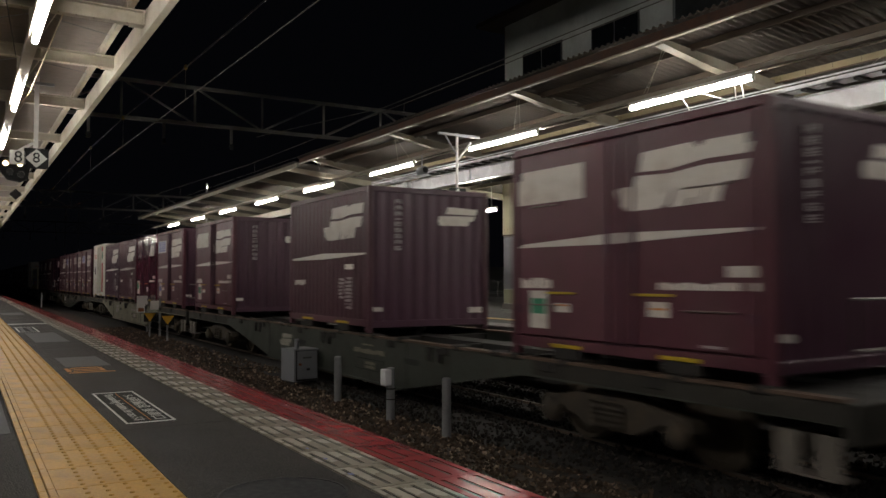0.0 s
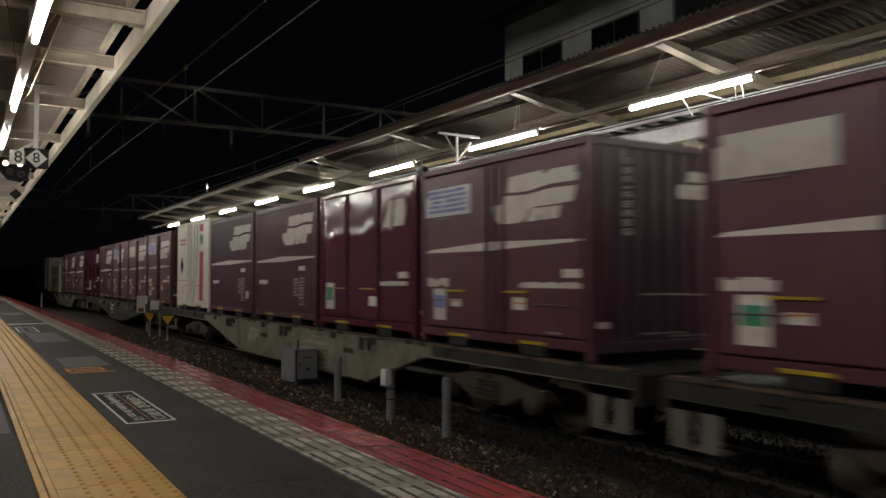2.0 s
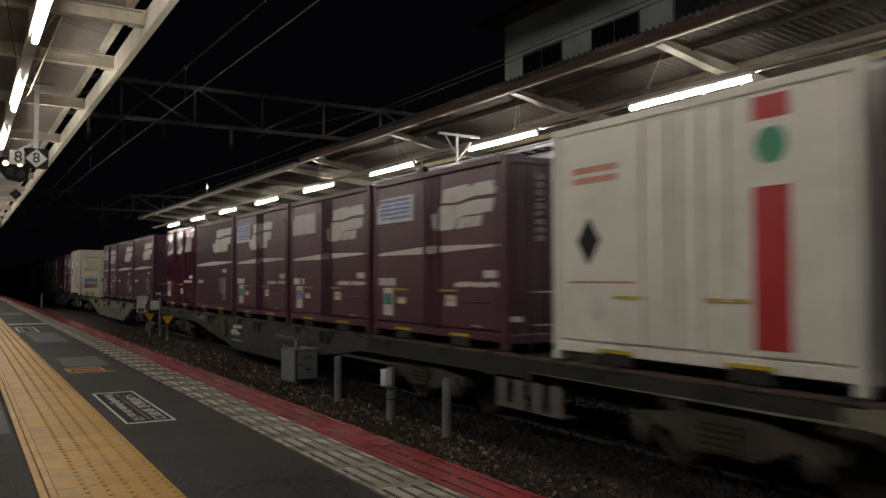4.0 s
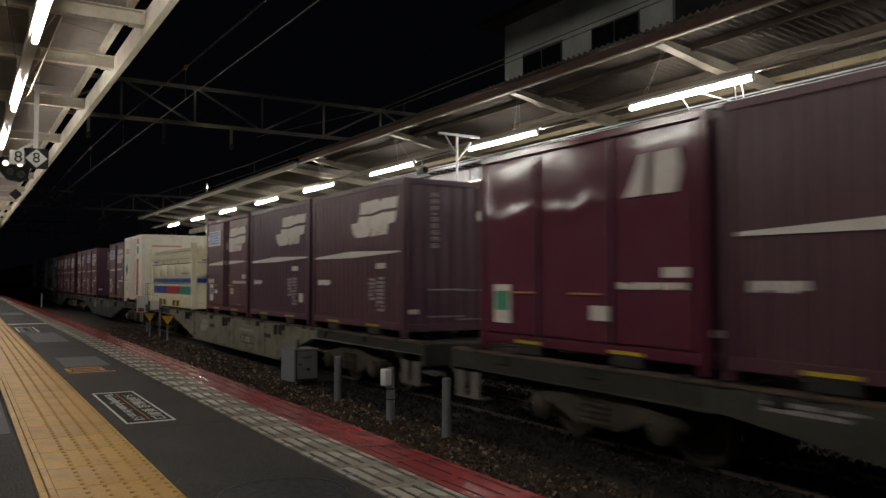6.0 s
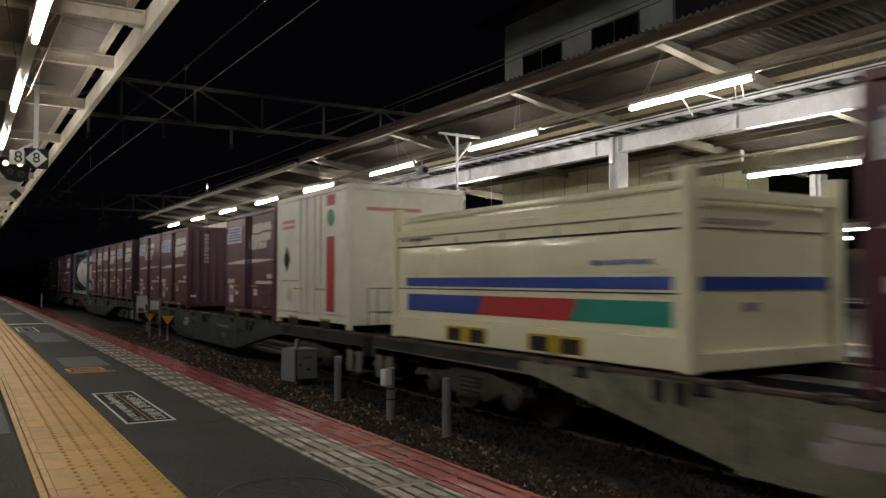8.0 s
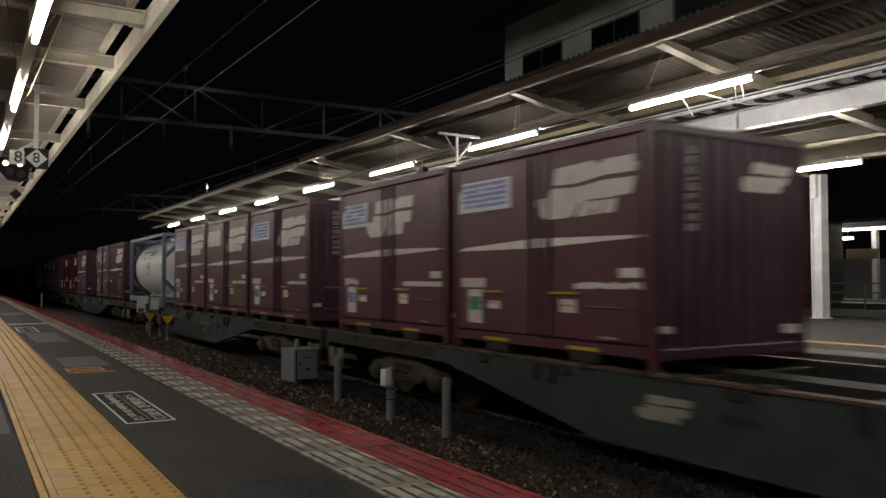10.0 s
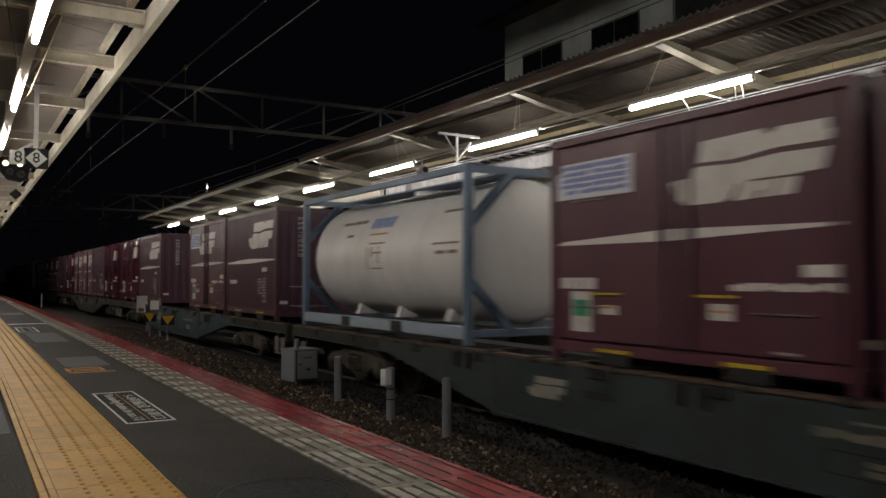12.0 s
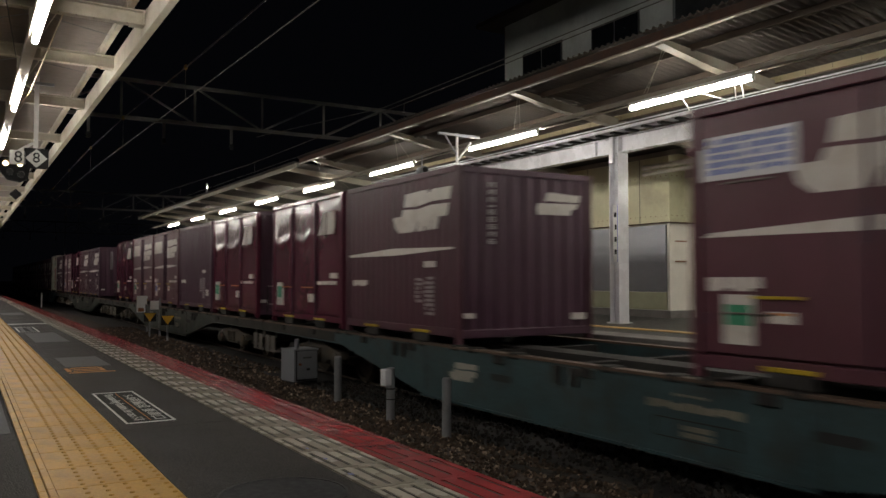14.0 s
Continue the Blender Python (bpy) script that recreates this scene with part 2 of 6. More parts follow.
# ---- geometry ----
class Geo:
    """Collects vertices and faces of one mesh."""

    def __init__(self):
        self.v, self.f = [], []

    def add(self, vs, fs):
        n = len(self.v)
        self.v += [tuple(p) for p in vs]
        self.f += [tuple(i + n for i in f) for f in fs]
        return self

    def box(self, x0, y0, z0, x1, y1, z1, b=0.0):
        if b <= 0:
            vs = [(x, y, z) for z in (z0, z1) for y in (y0, y1) for x in (x0, x1)]
            return self.add(vs, [(0, 2, 3, 1), (4, 5, 7, 6), (0, 1, 5, 4), (2, 6, 7, 3), (0, 4, 6, 2), (1, 3, 7, 5)])
        bm = bmesh.new()
        bmesh.ops.create_cube(bm, size=1, matrix=Matrix.Translation(((x0 + x1) / 2, (y0 + y1) / 2, (z0 + z1) / 2)) @ Matrix.Diagonal((x1 - x0, y1 - y0, z1 - z0, 1)))
        bmesh.ops.bevel(bm, geom=bm.edges[:], offset=b, segments=1, affect="EDGES")
        bm.verts.ensure_lookup_table()
        bm.normal_update()
        self.add([v.co[:] for v in bm.verts], [[v.index for v in f.verts] for f in bm.faces])
        bm.free()
        return self

    def prism(self, pts, axis, a, b):
        """Extrudes a convex or simple outline (u, w) along an axis from a to b."""
        def place(u, w, t):
            return {"x": (t, u, w), "y": (u, t, w), "z": (u, w, t)}[axis]
        n = len(pts)
        vs = [place(u, w, a) for u, w in pts] + [place(u, w, b) for u, w in pts]
        fs = [tuple(range(n - 1, -1, -1)), tuple(range(n, 2 * n))]
        fs += [(i, (i + 1) % n, n + (i + 1) % n, n + i) for i in range(n)]
        return self.add(vs, fs)

    def tube(self, p, q, r, seg=8, r2=None, caps=True):
        p, q = Vector(p), Vector(q)
        d = (q - p).normalized()
        e = d.orthogonal().normalized()
        g = d.cross(e)
        r2 = r if r2 is None else r2
        vs = []
        for c, rr in ((p, r), (q, r2)):
            for i in range(seg):
                a = 2 * math.pi * i / seg
                vs.append(c + (e * math.cos(a) + g * math.sin(a)) * rr)
        fs = [(i, (i + 1) % seg, seg + (i + 1) % seg, seg + i) for i in range(seg)]
        if caps:
            fs += [tuple(range(seg - 1, -1, -1)), tuple(range(seg, 2 * seg))]
        return self.add(vs, fs)

    def path(self, pts, r, seg=6):
        """One round bar swept along a polyline."""
        pts = [Vector(p) for p in pts]
        vs, e = [], None
        for i, c in enumerate(pts):
            d = (pts[min(i + 1, len(pts) - 1)] - pts[max(i - 1, 0)]).normalized()
            e = d.orthogonal().normalized() if e is None else (e - d * e.dot(d)).normalized()
            g = d.cross(e)
            vs += [c + (e * math.cos(2 * math.pi * k / seg) + g * math.sin(2 * math.pi * k / seg)) * r for k in range(seg)]
        fs = [(j * seg + i, j * seg + (i + 1) % seg, (j + 1) * seg + (i + 1) % seg, (j + 1) * seg + i) for j in range(len(pts) - 1) for i in range(seg)]
        n = len(vs)
        return self.add(vs, fs + [tuple(range(seg - 1, -1, -1)), tuple(range(n - seg, n))])

    def lathe(self, prof, origin, axis="y", seg=24):
        """Turns a profile of (distance along, radius) about an axis through origin."""
        o = Vector(origin)
        vs = []
        for t, r in prof:
            for i in range(seg):
                a = 2 * math.pi * i / seg
                c, s = r * math.cos(a), r * math.sin(a)
                vs.append(o + Vector({"y": (c, t, s), "x": (t, c, s), "z": (c, s, t)}[axis]))
        fs = []
        for k in range(len(prof) - 1):
            fs += [(k * seg + i, k * seg + (i + 1) % seg, (k + 1) * seg + (i + 1) % seg, (k + 1) * seg + i) for i in range(seg)]
        fs += [tuple(range(seg)), tuple(range((len(prof) - 1) * seg, len(prof) * seg))]
        return self.add(vs, fs)

    def mesh(self, name, mat, smooth=False):
        me = bpy.data.meshes.new(name)
        me.from_pydata(self.v, [], self.f)
        bm = bmesh.new()
        bm.from_mesh(me)
        bmesh.ops.recalc_face_normals(bm, faces=bm.faces[:])
        bm.to_mesh(me)
        bm.free()
        me.materials.append(mat)
        if smooth:
            me.polygons.foreach_set("use_smooth", [True] * len(me.polygons))
            me.set_sharp_from_angle(angle=radians(40))
        me.update()
        return me


def part(name, geo, mat, parent, label="", smooth=False):
    ob = new(name, geo.mesh(name, mat, smooth))
    ob.parent = parent
    return tagged(ob, label)


def thing(name, label, category, group="", kind="", at=None):
    ob = new(name)
    ob.empty_display_size = 0.2
    if at is not None:
        ob.matrix_basis = at
    return tagged(ob, label, category, group, kind)


def solid(name, geo, mat, label="", category="", group="", kind="", smooth=False):
    return tagged(new(name, geo.mesh(name, mat, smooth)), label, category, group, kind)


def letters(name, body, size, mat, parent, m, extrude=0.002):
    cu = bpy.data.curves.new(name, "FONT")
    cu.body, cu.size, cu.extrude, cu.align_x, cu.align_y = body, size, extrude, "CENTER", "CENTER"
    tmp = bpy.data.objects.new(name, cu)
    scene.collection.objects.link(tmp)
    bpy.context.view_layer.update()
    me = bpy.data.meshes.new_from_object(tmp.evaluated_get(bpy.context.evaluated_depsgraph_get()))
    bpy.data.objects.remove(tmp)
    me.materials.clear()
    me.materials.append(mat)
    ob = new(name, me)
    ob.parent = parent
    ob.matrix_basis = m
    return ob


FACE_TRACK = Matrix(((0, 0, -1, 0), (-1, 0, 0, 0), (0, 1, 0, 0), (0, 0, 0, 1)))  # text plane that faces -X

# ---- ground, platforms and track ----
Y0, Y1 = -12.0, 150.0
solid("ground", Geo().box(-400, -300, -1.6, 600, 900, -0.93), bed_m, "dark earth and ballast around the tracks", "ground", kind="structure")
solid("track_bed", Geo().box(EDGE + 0.02, Y0, -0.93, 5.3, Y1 + 60, BED), bed_m, "brown ballast bed beside the platform", "ballast", kind="structure")
# from x = 5.3 on the bed takes a much darker colour
solid("track_bed", Geo().box(5.3, Y0, -0.93, R_EDGE - 0.02, Y1 + 60, BED - 0.002), under_black, "darker ballast bed under the rails", "ballast", kind="structure")

platform = solid("platform_near", Geo().box(-6.0, Y0, -0.93, EDGE, Y1, -0.03), asphalt, "dark asphalt platform surface with worn patches", "platform", kind="structure")
far_platform = solid("platform_far", Geo().box(R_EDGE, Y0, -0.93, 19.0, Y1, R_TOP), asphalt, "dark asphalt platform across the track", "platform", kind="structure")
solid("platform_coping", Geo().box(R_EDGE - 0.05, Y0, R_TOP - 0.14, R_EDGE + 0.55, Y1, R_TOP + 0.006, 0.01), concrete, "grey concrete platform coping", "coping", kind="structure")
solid("platform_ledge", Geo().box(R_EDGE - 0.02, Y0, -0.45, R_EDGE + 0.02, Y1, -0.33), concrete, "concrete ledge along the platform wall", "ledge", kind="structure")
solid("warning_line", Geo().box(10.25, Y0, R_TOP + 0.002, 10.55, Y1, R_TOP + 0.008), yellow_tile, "yellow tactile line along the far platform", "tactile line", kind="structure")


def rails():
    for x in (TRACK_X - 0.5335, TRACK_X + 0.5335):
        g = Geo().prism([(x - 0.06, RAIL - 0.14), (x + 0.06, RAIL - 0.14), (x + 0.06, RAIL - 0.125), (x + 0.012, RAIL - 0.10), (x + 0.012, RAIL - 0.04),
                         (x + 0.033, RAIL - 0.03), (x + 0.033, RAIL - 0.002), (x - 0.033, RAIL - 0.002), (x - 0.033, RAIL - 0.03), (x - 0.012, RAIL - 0.04),
                         (x - 0.012, RAIL - 0.10), (x - 0.06, RAIL - 0.125)], "y", Y0, Y1 + 50)
        r = solid("rail", g, steel_rail, "rusty steel rail with a bright worn head", "rail", "rails of the freight track")
        part("rail_head", Geo().box(x - 0.026, Y0, RAIL - 0.001, x + 0.026, Y1 + 50, RAIL + 0.001), rail_top, r)
    s = Geo().box(-1.0, -0.12, -0.06, 1.0, 0.12, 0.0, 0.02).mesh("sleeper", concrete)
    for k in range(120):
        o = tagged(new("sleeper", s), "grey concrete sleeper half sunk in ballast", "sleeper", "sleepers under the rails")
        o.location = (TRACK_X, -4 + k * 0.62, RAIL - 0.145)


rails()


def tactile():
    """Yellow warning tiles, beige and red edge slabs, each a piece of the platform."""
    # yellow strip: one wide tile a step, with four lines of studs and a raised inner bar
    T = 0.53
    g = Geo().box(0.463, 0.004, -0.02, 1.040, T - 0.005, 0.0, 0.004)
    for x in (0.605, 0.708, 0.811, 0.914, 1.012):
        for j in range(5):
            g.lathe([(-0.001, 0.0155), (0.006, 0.0135), (0.009, 0.008)], (x, 0.053 + j * 0.106, 0), "z", 8)
    dotted = g.mesh("dotted_tile", yellow_tile)
    bar = Geo().box(0.378, 0.003, -0.02, 0.418, T - 0.003, 0.0, 0.003).box(0.421, 0.003, -0.02, 0.459, T - 0.003, 0.009, 0.004).mesh("bar_tile", yellow_tile)
    for j in range(70):
        y = 0.58 + j * T
        for me in (dotted, bar):
            o = new(me.name, me)
            o.parent, o.location = platform, (0, y, 0)
    far = Geo()
    for j in range(112):
        y = 37.7 + j
        far.box(0.38, y, -0.02, 0.455, y + 0.99, 0.006).box(0.463, y, -0.02, 1.037, y + 0.99, 0.0)
    for j in range(12):
        far.box(0.38, -11.5 + j, -0.02, 1.037, -10.51 + j, 0.0)
    tagged(part("yellow_tiles", far, yellow_tile, platform), kind="stuff")
    # beige slabs with four dark slots, red slabs with three
    def slab(w, n, mat, name, gap, slot):
        g = Geo()
        pitch = (w - 2 * gap) / n
        g.box(gap, gap, -0.03, w - gap, T - gap, -0.006)
        for i in range(n + 1):
            a = gap if i == 0 else gap + pitch * (i - 0.5) + slot / 2
            b = w - gap if i == n else gap + pitch * (i + 0.5) - slot / 2
            g.box(a, 0.045, -0.008, b, T - 0.045, 0.0)
        g.box(gap, gap, -0.008, w - gap, 0.045, 0.0)
        g.box(gap, T - 0.045, -0.008, w - gap, T - gap, 0.0)
        return g.mesh(name, mat)
    beige = slab(0.372, 4, beige_tile, "beige_slab", 0.005, 0.027)
    red = slab(0.336, 3, red_tile, "red_slab", 0.0015, 0.026)
    slot_b = Geo().box(0.01, 0.01, -0.01, 0.36, T - 0.01, -0.0055).mesh("slot_floor", joint_dark)
    slot_r = Geo().box(0.01, 0.01, -0.01, 0.32, T - 0.01, -0.0055).mesh("slot_floor", joint_dark)
    for j in range(84):
        y = 0.25 + j * T
        for me, sl, x in ((beige, slot_b, 1.937), (red, slot_r, 2.312)):
            o = new(me.name, me)
            o.parent, o.location = platform, (x, y, 0.0)
            o = new("slot_floor", sl)
            o.parent, o.location = platform, (x, y, 0.0)
    fb, fr = Geo(), Geo()
    for j in list(range(-57, -44)) + list(range(105)):
        y = 44.75 + j
        fb.box(1.94, y, -0.03, 2.30, y + 0.99, 0.0)
        fr.box(2.315, y, -0.03, 2.64, y + 0.99, 0.0)
    tagged(part("beige_slabs", fb, beige_tile, platform), kind="stuff")
    tagged(part("red_slabs", fr, red_tile, platform), kind="stuff")
    part("slab_bed", Geo().box(1.93, Y0, -0.03, EDGE, Y1, -0.025), joint_dark, platform)
    part("tile_bed", Geo().box(0.37, Y0, -0.03, 1.04, Y1, -0.018), joint_dark, platform)


def asphalt_top():
    part("asphalt_inner", Geo().box(-6.0, Y0, -0.03, 0.365, Y1, -0.002), asphalt, platform, "dark asphalt strip")
    part("asphalt_outer", Geo().box(1.045, Y0, -0.03, 1.925, Y1, -0.002), asphalt, platform, "dark asphalt strip")


asphalt_top()


def floor_words(name, words, xa, xb, ya, yb, parent):
    """White lettering on the ground that reads towards -Y, fitted into a field."""
    ob = letters(name, words, 0.1, white_line, parent, Matrix(), 0.001)
    vs = [v.co for v in ob.data.vertices]
    lo, hi = [min(v[i] for v in vs) for i in (0, 1)], [max(v[i] for v in vs) for i in (0, 1)]
    sx, sy = (yb - ya) / (hi[0] - lo[0]), (xb - xa) / (hi[1] - lo[1])
    for v in ob.data.vertices:
        a, b, c = v.co
        v.co = (xa + (b - lo[1]) * sy, yb - (a - lo[0]) * sx, 0.0022 + c)


def painted_marks():
    # white framed boarding sign painted on the asphalt
    m = thing("floor_sign", "white outlined boarding guide with writing painted on asphalt", "floor sign", kind="")
    x0, x1, y0, y1 = 1.14, 1.525, 6.70, 8.64
    part("backing", Geo().box(x0, y0, -0.002, x1, y1, 0.0015), floor_black, m, "black painted ground")
    fr = Geo()
    for a in ((x0, y0, x0 + 0.02, y1), (x1 - 0.02, y0, x1, y1), (x0, y0, x1, y0 + 0.04), (x0, y1 - 0.04, x1, y1)):
        fr.box(a[0], a[1], 0.001, a[2], a[3], 0.003)
    part("outline", fr, sign_white, m)
    part("divider", Geo().box(1.34, y0 + 0.1, 0.001, 1.348, y1 - 0.1, 0.003), orange_line, m)
    for name, words, xa, xb, ya, yb in (("large_writing", "5-8\u4e21\u7de8\u6210 \u4e57\u8eca\u53e3", 1.375, 1.485, y0 + 0.12, y1 - 0.28),
                                       ("small_writing", "The boarding location for cars 5-8", 1.20, 1.31, y0 + 0.14, y1 - 0.12)):
        floor_words(name, words, xa, xb, ya, yb, m)
    # orange and grey marks farther along
    o = thing("floor_arrow", "worn orange lettering bars painted on asphalt", "floor marking")
    g = Geo()
    for i, (a, b, c, d) in enumerate(((1.15, 10.66, 1.68, 10.72), (1.22, 10.84, 1.56, 10.90), (1.19, 11.02, 1.52, 11.08), (1.22, 11.22, 1.56, 11.29), (1.15, 10.84, 1.20, 11.25), (1.54, 10.80, 1.59, 11.22))):
        g.box(a, b, -0.001, c, d, 0.002)
    part("strokes", g, orange_line, o)
    for k, (a, b, c, d) in enumerate(((1.19, 11.42, 1.74, 12.85), (1.18, 16.15, 1.745, 19.05), (1.15, 29.0, 1.8, 31.0))):
        solid("asphalt_patch", Geo().box(a, b, -0.001, c, d, 0.001), patch_grey, "lighter grey asphalt repair patch on the platform", "patch", "asphalt patches")
    w = thing("floor_sign", "white outlined boarding guide far along the platform", "floor sign")
    x0, x1, y0, y1 = 1.10, 1.50, 19.4, 21.4
    part("backing", Geo().box(x0, y0, -0.002, x1, y1, 0.0015), floor_black, w, "black painted ground")
    for a, b, c, d in ((x0, y0, x0 + 0.03, y1), (x1 - 0.03, y0, x1, y1), (x0, y0, x1, y0 + 0.06), (x0, y1 - 0.06, x1, y1)):
        part("outline", Geo().box(a, b, 0.001, c, d, 0.003), sign_white, w)
    for xa, xb in ((1.17, 1.25), (1.34, 1.42)):
        part("writing", Geo().box(xa, y0 + 0.2, 0.001, xb, y1 - 0.2, 0.0025), patch_grey, w, "bar of small writing")
    solid("painted_line", Geo().box(1.05, 22.85, -0.001, 1.92, 23.2, 0.002), white_line, "worn white line painted across the platform", "line")
    # flat disc put in for a bluish reflection patch on the asphalt
    sheen_disc = thing("manhole_cover", "round dark disc in place of a reflection on the asphalt", "manhole cover", at=Matrix.Translation((1.50, 4.12, 0)))
    part("rim", Geo().lathe([(-0.002, 0.345), (0.0012, 0.345), (0.0012, 0.33), (-0.002, 0.33), (-0.002, 0.345)], (0, 0, 0), "z", 40), sheen_m, sheen_disc, "thin rim of the disc")
    part("lid", Geo().lathe([(-0.002, 0.325), (0.0006, 0.325)], (0, 0, 0), "z", 40), sheen_m, sheen_disc, "dark blue-grey face of the disc")
    solid("asphalt_patch", Geo().box(-0.3, 6.74, -0.001, 0.34, 8.6, 0.0015), patch_grey, "pale worn patch beside the tactile strip", "patch", "asphalt patches")
    for x, y, w in ((1.965, 4.30, 0.03), (2.0, 4.75, 0.02), (2.02, 5.1, 0.015)):
        solid("paint_spot", Geo().prism([(x, y), (x + w, y - 0.01), (x + w * 1.2, y + 0.03), (x + 0.3 * w, y + 0.045)], "z", -0.001, 0.0015), mark_blue, "small blue paint spot on the edge slabs", "paint spot", "paint spots")
    drain = solid("floor_seam", Geo().box(1.05, 6.45, -0.001, 1.92, 6.47, 0.0005), joint_dark, "thin dark seam across the asphalt", "seam")


painted_marks()


# ---- lamps ----
def tube_lamp(x, y, z, length, group, glow, hang=0.0):
    """A fluorescent batten along the track: housing, lit tube, two holders."""
    t = thing("tube_lamp", "lit white fluorescent tube lamp under the canopy", "lamp", group, at=Matrix.Translation((x, y, z)))
    part("housing", Geo().prism([(-0.03, 0.045), (0.03, 0.045), (0.022, 0.10), (-0.022, 0.10)], "y", 0, length), lamp_body, t)
    part("tube", Geo().tube((0, 0.04, 0.0), (0, length - 0.04, 0.0), 0.038, 8), glow, t, "glowing white tube")
    if hang:
        for a in (0.3, length - 0.3):
            part("hanger", Geo().tube((0, a, 0.09), (0, a, hang), 0.012, 6), lamp_body, t)
    for a in (0.0, length - 0.03):
        part("tube_holder", Geo().box(-0.025, a, -0.03, 0.025, a + 0.03, 0.06), lamp_body, t)
    return t


LAMP_X, LAMP_Z, LAMP_L, LAMP_P = 9.376, 3.951, 2.405, 4.848
first = tube_lamp(LAMP_X, 9.526 - LAMP_L, LAMP_Z, LAMP_L, "lamps under the far canopy", tube_m)
for k in list(range(1, 8)) + [-1, -2]:
    copy_thing(first, Matrix.Translation((LAMP_X, 9.526 - LAMP_L + k * LAMP_P, LAMP_Z)))
back = tube_lamp(14.45, 8.62, 3.35, 2.56, "inner lamps of the far platform", tube_inner, 0.16)
copy_thing(back, Matrix.Translation((14.45, 3.77, 3.35)))
tube_lamp(14.0, 19.9, 3.28, 2.36, "inner lamps of the far platform", tube_inner, 0.92)
left = tube_lamp(0.73, 13.3, 4.1, 2.40, "lamps under the near canopy", tube_near)
# lamps past k = 1 are unseen; 7 to 9 added to light far wagons
for k in (-4, -3, -2, -1, 1, 2, 3, 4, 5, 6, 7, 8, 9):
    copy_thing(left, Matrix.Translation((0.73, 13.3 + k * 4.68, 4.1)))


# ---- far canopy ----
def corrugated(x0, x1, z0, z1, y0, y1, pitch, amp, thick=0.008):
    """A sheet whose waves run across the track: the outline undulates along y."""
    n = int((y1 - y0) / pitch * 8)
    vs, fs = [], []
    for i in range(n + 1):
        y = y0 + (y1 - y0) * i / n
        w = amp * math.tanh(1.3 * math.sin(2 * math.pi * (y - y0) / pitch))
        vs += [(x0, y, z0 + w), (x1, y, z1 + w), (x1, y, z1 + w + thick), (x0, y, z0 + w + thick)]
    for i in range(n):
        a, b = i * 4, i * 4 + 4
        fs += [(a, a + 1, b + 1, b), (a + 3, b + 3, b + 2, a + 2), (a, b, b + 3, a + 3), (a + 1, a + 2, b + 2, b + 1)]
    return Geo().add(vs, fs)


EAVE_X, EAVE_Z, COL_X, COL_Z = 8.6, 4.66, 11.5, 4.22
BACK_X, BACK_Z = 17.4, 3.86
CAN_END = 22.4
RAFTERS = [-6.2, -1.5, 3.3, 8.15, 11.72, 16.6, 21.4]


